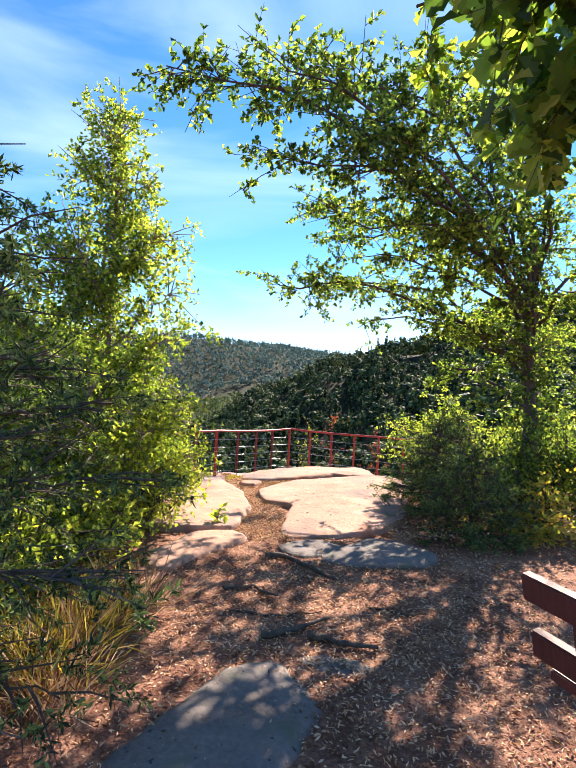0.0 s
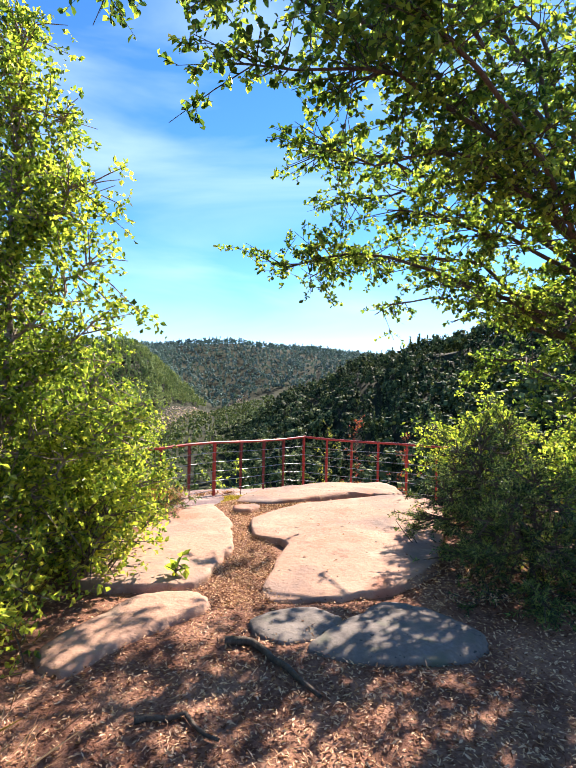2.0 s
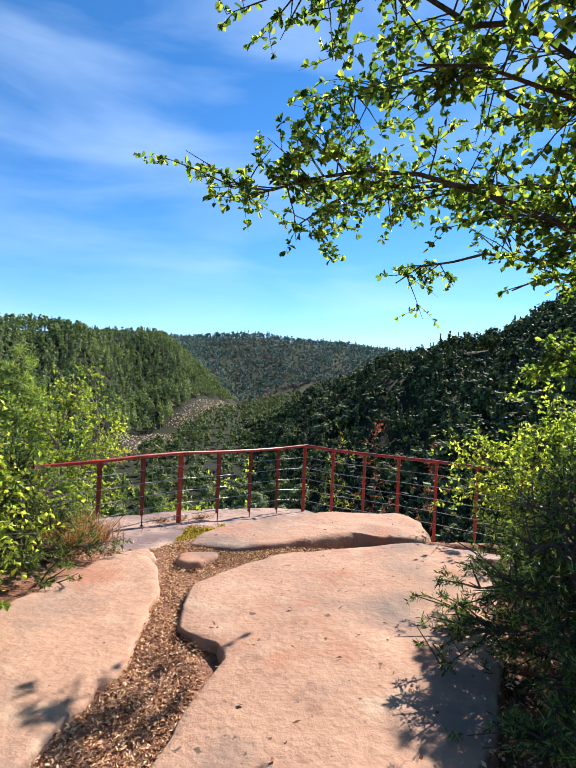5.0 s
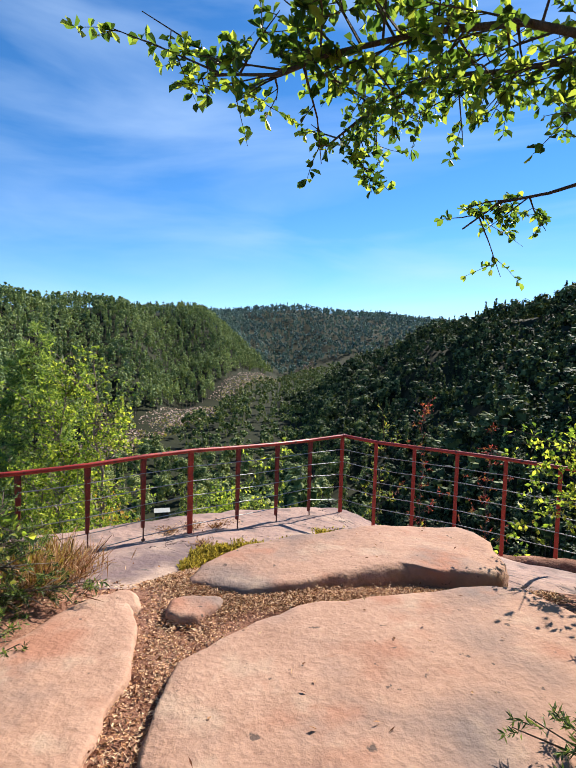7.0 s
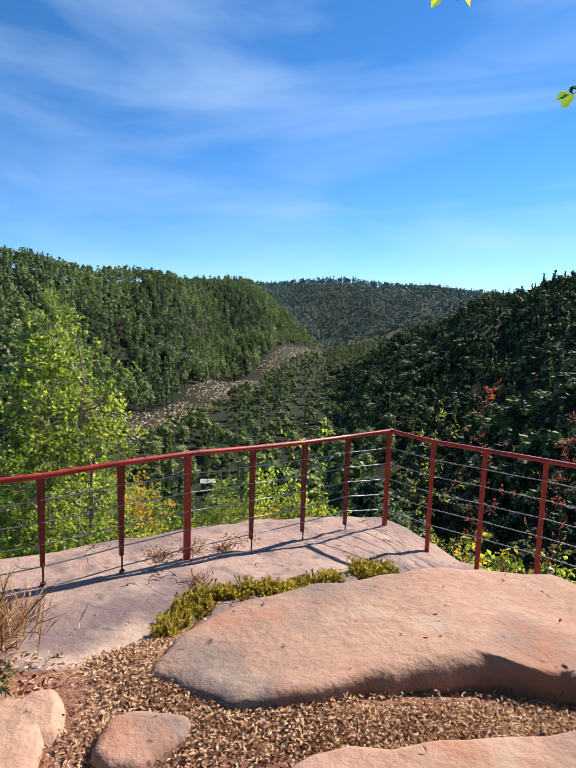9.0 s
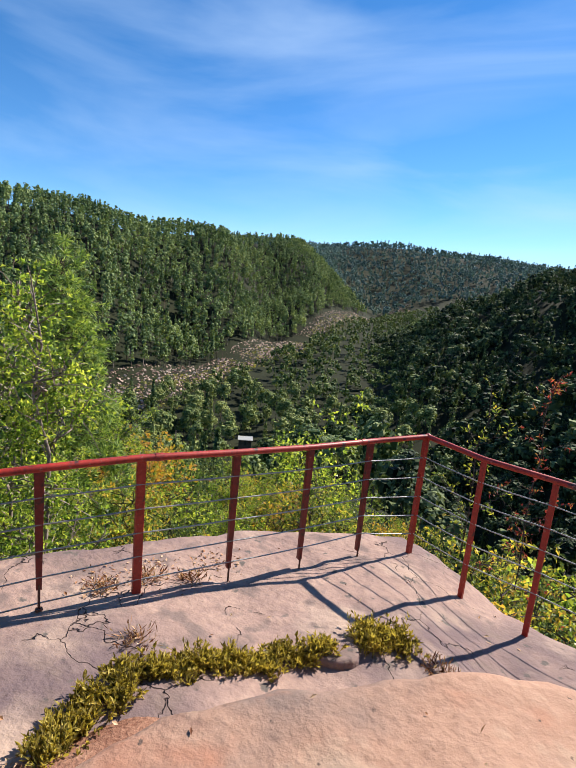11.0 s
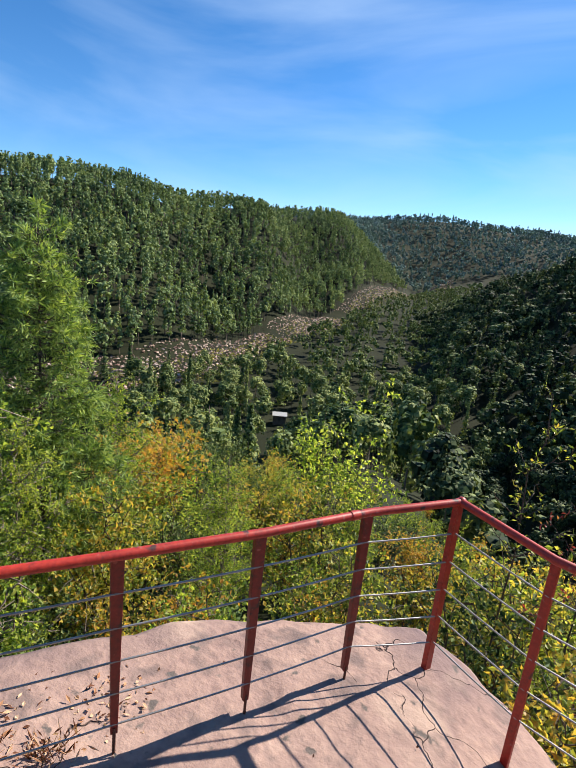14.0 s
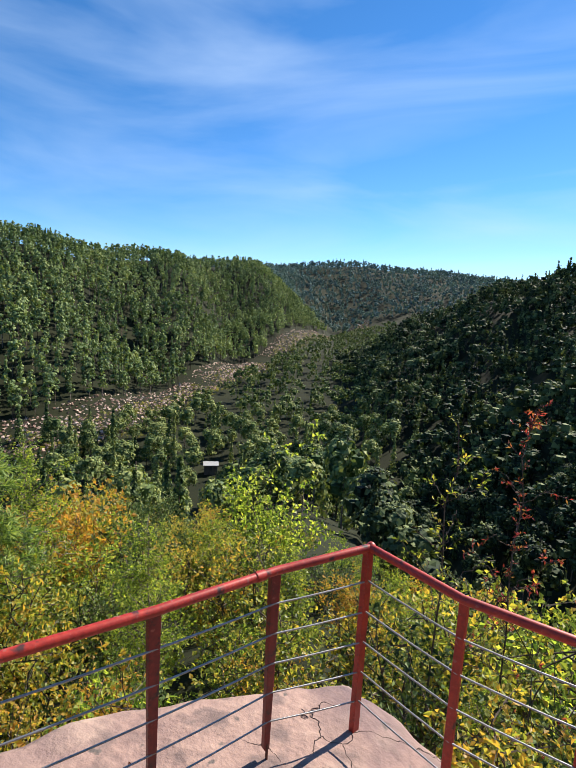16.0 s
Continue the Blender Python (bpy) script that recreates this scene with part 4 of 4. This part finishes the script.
birch((-1.88, 4.47, 0.45), 4.05, 0.95, 5200, 21, "slender young birch with small yellow-green leaves beside the path")
birch((-2.75, 5.3, 0.3), 2.7, 0.9, 2600, 22, "bushy young birch with small green leaves behind another birch")
birch((-1.75, 5.55, 0.4), 1.9, 0.6, 2000, 23, "low young birch leaning over the sandstone slab")


def shrub(name, place, tall, wide, n, leaf, foliage, label, seed, group=""):
    """A shrub of many stems from one root."""
    r = np.random.default_rng(seed)
    x, y, z = place
    limbs = []
    for k in range(14):
        t, reach = r.random() * 6.28, wide * r.random() ** 0.6
        limbs.append(curve_to((x + r.normal() * 0.06, y + r.normal() * 0.06, z - 0.1), (x + math.cos(t) * reach, y + math.sin(t) * reach, z + tall * (0.55 + 0.45 * r.random()) * (1.1 - 0.4 * reach / wide)), 8, 0.12 * tall, 0.05 * wide, r))
    k = leaf[1] / 0.045
    return leafy(name, limbs, [(0.014, 0.004)] * len(limbs), [(int(n * 0.2), 0.36 * k, 0.6, 0.1, 0.1, 0.15), (n, 0.18 * k, 0.65, 0.0, 0.12, 0.1)], leaf, M["bark"], foliage, label, "shrub", r, group, place)


LEAF = (6, 0.045, 0.03, 0.45, False)
shrub("shrub", (-1.55, 5.15, 0.45), 0.75, 0.55, 700, LEAF, M["birchleaf"], "low yellow-green shrub at the edge of the slab", 31)
shrub("shrub", (-2.3, 6.4, 0.35), 1.5, 0.85, 1100, LEAF, M["birchleaf"], "dense leafy green shrub behind the slab", 32)
shrub("shrub", (-1.75, 4.0, 0.45), 0.7, 0.5, 600, LEAF, M["birchleaf"], "low shaded shrub of mixed green leaves", 33)
shrub("shrub", (-3.0, 3.9, 0.4), 1.9, 0.9, 900, LEAF, M["birchleaf"], "tall dark green shrub in the shade of spruce", 34)
shrub("shrub", (-1.95, 3.1, 0.45), 0.8, 0.4, 420, LEAF, M["birchleaf"], "low straggling shrub beside leaf litter", 35)
shrub("shrub", (3.0, 8.6, 0.1), 2.05, 1.0, 1700, LEAF, M["birchleaf"], "bright yellow-green shrub by the railing", 36)
shrub("shrub", (4.0, 7.5, 0.3), 2.1, 1.0, 1200, LEAF, M["birchleaf"], "tall yellow-green shrub under the oak", 37)
shrub("shrub", (2.55, 5.15, 0.45), 0.55, 0.45, 420, LEAF, M["shrubleaf"], "low golden brown shrub under the oak", 38)
shrub("shrub", (3.6, 5.4, 0.4), 1.5, 0.8, 900, LEAF, M["oakleaf"], "shaded green shrub under the oak", 39)
shrub("shrub", (2.95, 5.75, 0.42), 1.5, 0.6, 900, LEAF, M["oakleaf"], "green shrub around the foot of the oak", 41)
seed = curve_to((-0.80, 4.98, 0.52), (-0.76, 5.0, 0.72), 8)
leafy("seedling", [seed], [(0.005, 0.002)], [(7, 0.07, 0.7, 0.1, 0.1, 0.4)], (3, 0.07, 0.05, 0.6, False), M["bark"], M["birchleaf"], "tiny broad-leaved seedling growing at the slab edge", "plant", rng, place=(-0.80, 4.98, 0.52))
shrub("shrub", (5.2, 8.6, 0.0), 2.6, 1.2, 1200, LEAF, M["oakleaf"], "tall shaded green shrub beyond the oak", 40)


def spruce(name, place, tall, wide, n, label, seed, needles=(24, 0.036, 0.0075), low=0.06, foliage="needle", group=""):
    r = np.random.default_rng(seed)
    x, y, z = place
    stem = curve_to((x, y, z - 0.1), (x, y, z + tall), 10, 0, 0.01, r)
    limbs = [stem]
    count = max(30, int(tall * 30))
    for k in range(count):
        s = low + (0.97 - low) * (k + r.random() * 0.7) / count
        t = k * 2.4 + r.normal() * 0.2
        reach = wide * (1 - s) ** 0.75 * (0.75 + 0.35 * r.random())
        a = np.array([x, y, z + tall * s])
        p = curve_to(a, a + np.array([math.cos(t) * reach, math.sin(t) * reach, reach * (0.25 - 0.45 * (1 - s))]), 10, -0.06 * reach, 0.012, r)
        limbs.append(p)
    return leafy(name, limbs, [(0.02 * tall ** 0.5, 0.004)] + [(0.010, 0.003)] * count, [(n, 0.24 * (wide ** 0.5), 0.42, 0.02, 0.1, 0.15), (n * 2, 0.10 * (wide ** 0.5), 0.4, 0.0, 0.05, 0.1)],
                 (needles[0], needles[1], needles[2], 0.3, False), M["bark"], M[foliage], label, "tree", r, group, place, level=0.3)


spruce("spruce_tree", (-2.0, 2.05, 0.4), 2.8, 1.65, 1300, "dark spruce with drooping needled boughs beside the path", 51, (30, 0.036, 0.010))
spruce("spruce_sapling", (-1.88, 7.1, 0.38), 1.0, 0.70, 520, "young spruce with fresh green needles beside the slab", 52)
spruce("spruce_sapling", (1.80, 5.95, 0.45), 1.25, 0.78, 620, "bushy dark young spruce overhanging the slab", 53)
spruce("spruce_sapling", (1.85, 5.0, 0.45), 1.0, 0.68, 620, "low dark young spruce over shaded litter", 56)
spruce("spruce_sapling", (2.45, 7.0, 0.40), 1.35, 0.75, 620, "taller young spruce beside the slab", 54)
spruce("pine_tree", (-6.7, 14.6, float(ground_height(-6.7, 14.6))), 2.5 - float(ground_height(-6.7, 14.6)), 1.8, 1400, "tall young pine with light green needles below the rock", 55, (16, 0.15, 0.022), 0.25, "pineneedle")

# thin rowans beyond the railing
for k, (x, y, top, leafc, label) in enumerate(((0.72, 14.2, 1.15, "shrubleaf", "thin rowan sapling with yellow autumn leaves"), (1.65, 15.2, 1.25, "redleaf", "thin rowan sapling with red autumn leaves"),
                                               (2.9, 15.0, 0.8, "redleaf", "bare thin sapling with a few red leaves"))):
    z = float(ground_height(x, y))
    r = np.random.default_rng(60 + k)
    stem = curve_to((x, y, z - 0.1), (x + 0.1, y + 0.05, top), 12, 0, 0.03, r)
    limbs = [stem]
    for j in range(16):
        s = 0.30 + 0.68 * j / 16
        a, t, reach = stem[int(s * 11)], j * 2.4, 0.85 * (1.1 - s) + 0.15
        limbs.append(curve_to(a, a + np.array([math.cos(t) * reach, math.sin(t) * reach, reach * 0.8]), 12, 0, 0.015, r))
    leafy("rowan_sapling", limbs, [(0.016, 0.005)] + [(0.006, 0.003)] * 16, [(90, 0.22, 0.5, 0.1, 0.2, 0.5)], (7, 0.062, 0.024, 0.4, False), M["bark"], M[leafc], label, "sapling", r, "rowans beyond the railing", (x, y, z))



def skyline(x, y):
    """Height that the scrub below the rock reaches at a place."""
    return 1.9 - np.interp(math.degrees(math.atan2(x, y - 8.2)), [-60, -41, -30, -23, -10, 10, 30, 60], [0.16, 0.22, 0.31, 0.385, 0.43, 0.50, 0.46, 0.44]) * math.hypot(x, y - 8.2)


tall_birch = birch((-3.5, 10.5, float(ground_height(-3.5, 10.5))), 5.3, 1.25, 3000, 24, "yellow-green birch rising from below the railing")
birch((-2.5, 10.35, float(ground_height(-2.5, 10.35))), 2.0 - float(ground_height(-2.5, 10.35)), 0.9, 1300, 26, "bushy yellow-green birch just beyond the railing")
birch((-4.6, 9.4, float(ground_height(-4.6, 9.4))), 5.8, 1.3, 2600, 25, "yellowing birch rising from below the rock")

for x, y, s in ((-5.6, 13.2, 0.85), (-2.9, 14.6, 0.75), (-1.3, 16.5, 0.9), (0.4, 18.5, 0.9), (-7.5, 17.5, 1.1), (-4.2, 19.5, 1.2), (-9.5, 14.5, 1.1), (1.4, 14.2, 0.5), (-0.6, 21.5, 1.2)):
    s = min(s, (skyline(x, y) - float(ground_height(x, y))) / 5.3)
    copy_thing(tall_birch, Matrix.Translation((x, y, float(ground_height(x, y)) - 0.05)) @ Matrix.Rotation(x * 3, 4, "Z") @ Matrix.Diagonal((s, s, s, 1)))

# leafy slope below the rock: a few shrubs built, then set out again and again
r = np.random.default_rng(77)
near_models, far_models = [], []
LOOKS = (("orangeleaf", "yellow and orange leaved shrub on the slope below the rock"), ("birchleaf", "light green birch scrub on the slope below the rock"),
         ("shrubleaf", "bushy yellow-green shrub on the slope below the rock"), ("valleyleaf", "dark green shrub on the slope below the rock"))
for k, (foliage, label) in enumerate(LOOKS):
    x, y = ((-3.0, 11.9), (-1.9, 12.2), (-0.7, 13.2), (1.2, 13.4))[k]
    near_models.append((shrub("shrub", (x, y, float(ground_height(x, y))), 1.9, (0.75, 0.7, 0.85, 0.8)[k], 640, (6, 0.053, 0.037, 0.55, False), M[foliage], label, 70 + k, "shrubs on the slope"), 1.9))
    x, y = ((-9.0, 20.0), (-4.0, 24.0), (2.0, 23.0), (-14.0, 22.0))[k]
    far_models.append((shrub("shrub", (x, y, float(ground_height(x, y))), 5.5, 1.7, 540, (6, 0.145, 0.10, 0.55, False), M[foliage], label, 80 + k, "shrubs on the slope"), 5.5))
slope_spots = []
for k in range(480):
    a = math.radians(r.uniform(-82, 58 if k % 2 else 14))
    d = r.uniform(1.7, 12) if k < 220 else r.uniform(11, 62)
    x, y = CORNER[0] + d * math.sin(a), CORNER[1] + d * math.cos(a)
    out = float(beyond(x, y))
    if out < 1.4 or any((x - u) ** 2 + (y - v) ** 2 < (0.75 + 0.085 * d) ** 2 for u, v in slope_spots):
        continue
    slope_spots.append((x, y))
    z = float(ground_height(x, y))
    room = np.interp(d, [1.5, 5, 12, 60], [1.4, 2.4, 4.4, 8.5]) * r.uniform(0.65, 1.25)
    if math.degrees(a) > 6:
        room *= 2.1
    room = min(room, (skyline(x, y) - z) * r.uniform(0.75, 1.08))
    if room < 0.5:
        continue
    model, tall = (near_models if d < 12 else far_models)[int(r.choice(4, p=(0.24, 0.30, 0.30, 0.16) if d < 14 else (0.17, 0.25, 0.25, 0.33)))]
    if d < 9 and -28 < math.degrees(a) < 14 and r.random() < 0.45:
        model, tall = near_models[0]
    if math.degrees(a) > 8:
        model, tall = near_models[int(r.choice(4, p=(0.2, 0.08, 0.27, 0.45)))]
    s = room / tall
    w = s * r.uniform(0.75, 1.05) * (1.0 if d > 12 else 1.1)
    copy_thing(model, Matrix.Translation((x, y, z - 0.05)) @ Matrix.Rotation(r.uniform(0, 6.28), 4, "Z") @ Matrix.Diagonal((w, w, s, 1)))


# ---- hut in the valley ----
hz = float(ground_height(*HUT)) + 2.5
hut = new("hut")
hut.matrix_basis = pose(HUT[0], HUT[1], hz, 0, 0, 25)
tagged(hut, "small hut with a pale sheet roof among valley trees", "hut")


def box(x0, x1, y0, y1, z0, z1, bevel=0.0, segments=1):
    bm = bmesh.new()
    for v in bmesh.ops.create_cube(bm, size=1)["verts"]:
        v.co = Vector(((x0 + x1) / 2 + v.co.x * (x1 - x0), (y0 + y1) / 2 + v.co.y * (y1 - y0), (z0 + z1) / 2 + v.co.z * (z1 - z0)))
    if bevel:
        bmesh.ops.bevel(bm, geom=bm.edges[:], offset=bevel, segments=segments, affect="EDGES")
    return bm


part("wall", box(-2.9, 2.9, -2.2, 2.2, -3, 1.9), M["hutwall"], hut)
for side in (0, 180):
    roof = part("roof_panel", box(-3.4, 3.4, -0.05, 3.3, -0.06, 0.06), M["hutroof"], hut, "pale sheet roof")
    roof.matrix_basis = pose(0, 0, 3.0, 0, 0, side) @ pose(0, 0, 0, -16, 0, 0)
part("door", box(-0.5, 0.5, -2.26, -2.20, -0.4, 1.6), M["bark"], hut)
part("window", box(1.4, 2.4, -2.26, -2.20, 0.5, 1.4), M["rust"], hut)


# ---- bench beside the path ----
bench = new("bench")
bench.matrix_basis = pose(0.69, 1.68, 0.51, 0, 0, 16)
tagged(bench, "red-brown stained wooden bench standing on leaf litter", "bench")


def board(name, x, z, wide, thick, lean, length=1.6):
    ob = part(name, box(-wide / 2, wide / 2, -length, 0, -thick / 2, thick / 2, 0.006, 2), M["plank"], bench)
    ob.matrix_basis = pose(x, 0, z, 0, lean, 0)


board("back_board", 0.00, 0.80, 0.105, 0.045, 78)
board("back_board", 0.06, 0.58, 0.105, 0.045, 78)
board("seat_board", 0.20, 0.445, 0.13, 0.045, 0)
board("seat_board", 0.35, 0.445, 0.13, 0.045, 0)
for y in (-0.25, -1.35):
    part("leg", box(0.08, 0.14, y - 0.03, y + 0.03, -0.1, 0.42, 0.005), M["plank"], bench)
    part("leg", box(0.36, 0.42, y - 0.03, y + 0.03, -0.1, 0.42, 0.005), M["plank"], bench)
    strut = part("back_strut", box(-0.025, 0.025, y - 0.03, y + 0.03, 0.38, 0.86, 0.005), M["plank"], bench)
    strut.matrix_basis = pose(0.17, 0, 0, 0, -12, 0)


# ---- roots, sticks ----
def root(points, radius, label, seed):
    r = np.random.default_rng(seed)
    p = np.asarray(points, float)
    s = np.linspace(0, len(p) - 1, 9)
    path = np.column_stack([np.interp(s, np.arange(len(p)), p[:, k]) for k in (0, 1)])
    path += r.normal(size=path.shape) * 0.012
    z = ground_height(path[:, 0], path[:, 1]) + radius * 0.95
    return tagged(mesh_object("root", *tubes(np.column_stack([path, z])[None], radius, radius * 0.4, 7), M["bark"], smooth=True), label, "root")


root([(-0.30, 2.73), (-0.10, 2.82), (0.13, 2.99)], 0.022, "bare brown root crossing the trodden path", 1)
root([(-0.01, 2.77), (0.15, 2.67), (0.36, 2.63)], 0.026, "thick bare root crossing the trodden path", 2)
root([(-0.60, 3.47), (-0.35, 3.45), (-0.19, 3.33)], 0.018, "thin root lying in the leaf litter", 3)
root([(-0.27, 4.12), (-0.10, 4.11), (0.02, 3.94), (0.14, 3.75), (0.27, 3.60)], 0.026, "bare root running beside the grey stones", 4)
root([(-0.5, 3.1), (-0.2, 3.02), (0.1, 3.12)], 0.009, "thin stick lying in the leaf litter", 5)
root([(0.4, 3.2), (0.65, 3.05), (0.8, 3.1)], 0.008, "thin stick lying in the leaf litter", 6)


# ---- leaf litter, needles, chips ----
r = np.random.default_rng(91)


def strewn(x, y, lift, length, width):
    """Flat dry leaves and chips lying about, each tilted a little."""
    n = len(x)
    base = np.column_stack([x, y, ground_height(x, y) + lift])
    t = r.random(n) * 2 * np.pi
    d = np.column_stack([np.cos(t), np.sin(t), r.normal(size=n) * 0.30])
    up = unit(np.column_stack([r.normal(size=n) * 0.45, r.normal(size=n) * 0.45, np.ones(n)]))
    side = unit(np.cross(unit(d), up))
    L, W = (length * (0.5 + r.random(n)))[:, None], (width * (0.5 + r.random(n)))[:, None]
    nor = np.cross(side, unit(d))
    v = np.stack([base, base + d * L * 0.5 + side * W * 0.5 + nor * W * 0.2, base + d * L, base + d * L * 0.5 - side * W * 0.5 + nor * W * 0.2], 1)
    return v.reshape(-1, 3), np.arange(n * 4).reshape(-1, 4)


n = 46000
x, y = 0.4 + 1.35 * r.normal(size=n), 2.9 + 1.5 * r.normal(size=n)
x, y = np.clip(x, -4, 5), np.clip(y, -2, 5.4 + 0.3 * r.random(n))
near = strewn(x, y, 0.005 + 0.012 * r.random(n), 0.025, 0.009)
x, y = r.uniform(-1.0, 0.25, 30000), r.uniform(4.6, 8.2, 30000)
middle_of = np.interp(y, [4.6, 5.5, 6.2, 7.0, 7.6, 8.2], [-0.35, -0.25, -0.35, -0.48, -0.55, -0.85])
ok = np.abs(x - middle_of) < np.interp(y, [4.6, 5.5, 6.2, 7.0, 8.2], [0.40, 0.32, 0.22, 0.28, 0.45]) * (0.5 + 0.6 * r.random(30000))
gully = strewn(x[ok], y[ok], 0.008 + 0.02 * r.random(ok.sum()), 0.021, 0.009)
x = r.uniform(-1.2, 2.0, 26000)
y = np.interp(x, [-1.2, -0.4, 0.4, 1.1, 1.6, 2.0], [8.2, 7.62, 7.80, 8.06, 8.20, 8.5]) + r.normal(size=26000) * 0.095
moat = strewn(x, y, 0.008 + 0.02 * r.random(26000), 0.019, 0.008)
x, y = r.uniform(-2.6, -1.0, 1500), r.uniform(7.3, 8.3, 1500)
flank = strewn(x, y, 0.008 + 0.02 * r.random(1500), 0.03, 0.014)
right_x, right_y = r.uniform(0.95, 2.6, 9000), r.uniform(4.6, 7.6, 9000)
litter = mesh_object("leaf_litter", *joined([near, gully, moat, flank, strewn(right_x, right_y, 0.09 * np.exp(-((right_x - 1.5) / 0.8) ** 2) + 0.01, 0.024, 0.011)]), M["litter"])
tagged(litter, "dry brown leaves and bark chips strewn between slabs", "leaf litter", kind="stuff")


# ---- heath and grass tufts ----
def on_rock(x, y):
    """Height of the highest rock or ground under a place."""
    best = float(ground_height(x, y))
    for tree in ROCKS:
        hit = tree.ray_cast(Vector((x, y, 3)), Vector((0, 0, -1)))
        if hit[0]:
            best = max(best, hit[0].z)
    return best


def tuft(place, wide, tall, n, material, name, label, category, seed, lean=0.35, leaf_w=0.012):
    q = np.random.default_rng(seed)
    px = place[0] + q.normal(size=n) * wide * 0.4
    py = place[1] + q.normal(size=n) * wide * 0.4
    pz = np.full(n, place[2]) if len(place) > 2 else ground_height(px, py)
    d = unit(np.column_stack([q.normal(size=n) * lean, q.normal(size=n) * lean, np.ones(n)]))
    h = tall * (0.5 + 0.6 * q.random(n))
    s = np.linspace(0, 1, 3)[None, :, None]
    paths = np.column_stack([px, py, pz - 0.01])[:, None] + d[:, None] * h[:, None, None] * s + (d * np.array([1, 1, -0.3]))[:, None] * (h * 0.35)[:, None, None] * s * s
    if leaf_w > 0.02:
        v, f = joined([tubes(paths, 0.0025, 0.0012, 3), leaves(paths, 11, 0.030, 0.011, q, flat=0.2, along=0.8)])
    else:
        v, f = joined([leaves(paths, 2, tall * 0.8, leaf_w * 0.6, q, flat=0.1, lo=0.0, along=0.9)])
    return tagged(mesh_object(name, v, f, material), label, category, "tufts on the rock", kind="stuff")


strip = [(-0.86, 8.30), (-0.88, 8.50), (-0.86, 8.72), (-0.76, 8.90), (-0.60, 9.06), (-0.42, 9.20), (-0.26, 9.36), (-0.10, 9.50)]
for k in range(26):
    x, y = (float(np.interp(k / 25 * (len(strip) - 1), range(len(strip)), [p[i] for p in strip])) + r.normal() * 0.025 for i in (0, 1))
    tuft((x, y, on_rock(x, y)), 0.075 * r.uniform(0.7, 1.3), 0.085 * r.uniform(0.6, 1.25), 46, M["heath"], "heath_tuft", "yellowing bilberry tuft rooted along the slab", "heath plant", 200 + k, 0.3, 0.03)
for k, (x, y) in enumerate(((0.08, 9.78), (0.17, 9.79), (0.26, 9.85), (0.15, 9.71), (0.32, 9.79))):
    tuft((x, y, on_rock(x, y)), 0.09, 0.11, 60, M["heath"], "heath_tuft", "yellowing bilberry tuft beside a sandstone block", "heath plant", 320 + k, 0.3, 0.03)
for k, (x, y) in enumerate(((-1.05, 9.75), (-1.45, 9.35), (-0.98, 9.05), (0.5, 9.75), (0.62, 9.68), (-1.28, 9.62))):
    tuft((x, y, on_rock(x, y)), 0.10, 0.06, 70, M["litter"], "grass_tuft", "small dry brown grass tuft on the rock", "grass", 230 + k, 0.55)
for k in range(7):
    x, y = -1.5 - 0.4 * r.random(), 7.5 + 0.08 * k
    tuft((x, y), 0.24, 0.25, 130, M["heath"] if k % 2 else M["litter"], "grass_tuft", "golden dry grass tuft beside the railing", "grass", 250 + k, 0.3)
for k in range(5):
    x, y = 1.45 + 0.5 * r.random(), 5.3 + 0.4 * k
    tuft((x, y), 0.2, 0.10, 60, M["litter"], "grass_tuft", "dry brown grass tuft under spruce", "grass", 270 + k, 0.6)
for k in range(5):
    x, y = -1.45 - 0.5 * r.random(), 2.2 + 0.6 * k
    tuft((x, y), 0.22, 0.2, 80, M["heath"], "grass_tuft", "golden green grass tuft beside the path", "grass", 290 + k, 0.5)

for k in range(7):
    x, y = -1.12 - 0.3 * r.random(), 2.0 + 0.16 * k
    tuft((x, y), 0.2, 0.27, 110, M["heath"] if k % 3 else M["litter"], "grass_tuft", "golden grass and fern tuft in the spruce's shade", "grass", 300 + k, 0.45)

# single dry leaves and bits lying on the bare rock
n = 120
drift = np.array([(-1.05, 10.1), (-1.3, 9.72), (-1.5, 9.45)])[r.integers(0, 3, 260)] + r.normal(size=(260, 2)) * 0.09
x = np.concatenate([r.uniform(-0.2, 1.4, n // 2), r.uniform(-1.6, 1.3, n // 2), drift[:, 0]])
y = np.concatenate([r.uniform(4.9, 7.8, n // 2), r.uniform(8.0, 10.9, n // 2), drift[:, 1]])
v, f = strewn(x, y, 0.0, 0.028, 0.013)
up = np.array([on_rock(a, b) for a, b in zip(x, y)]) - ground_height(x, y) + 0.005
v[:, 2] += np.repeat(up, 4)
tagged(mesh_object("fallen_leaves", v, f, M["litter"]), "single dry brown leaves lying on bare rock", "fallen leaves", kind="stuff")
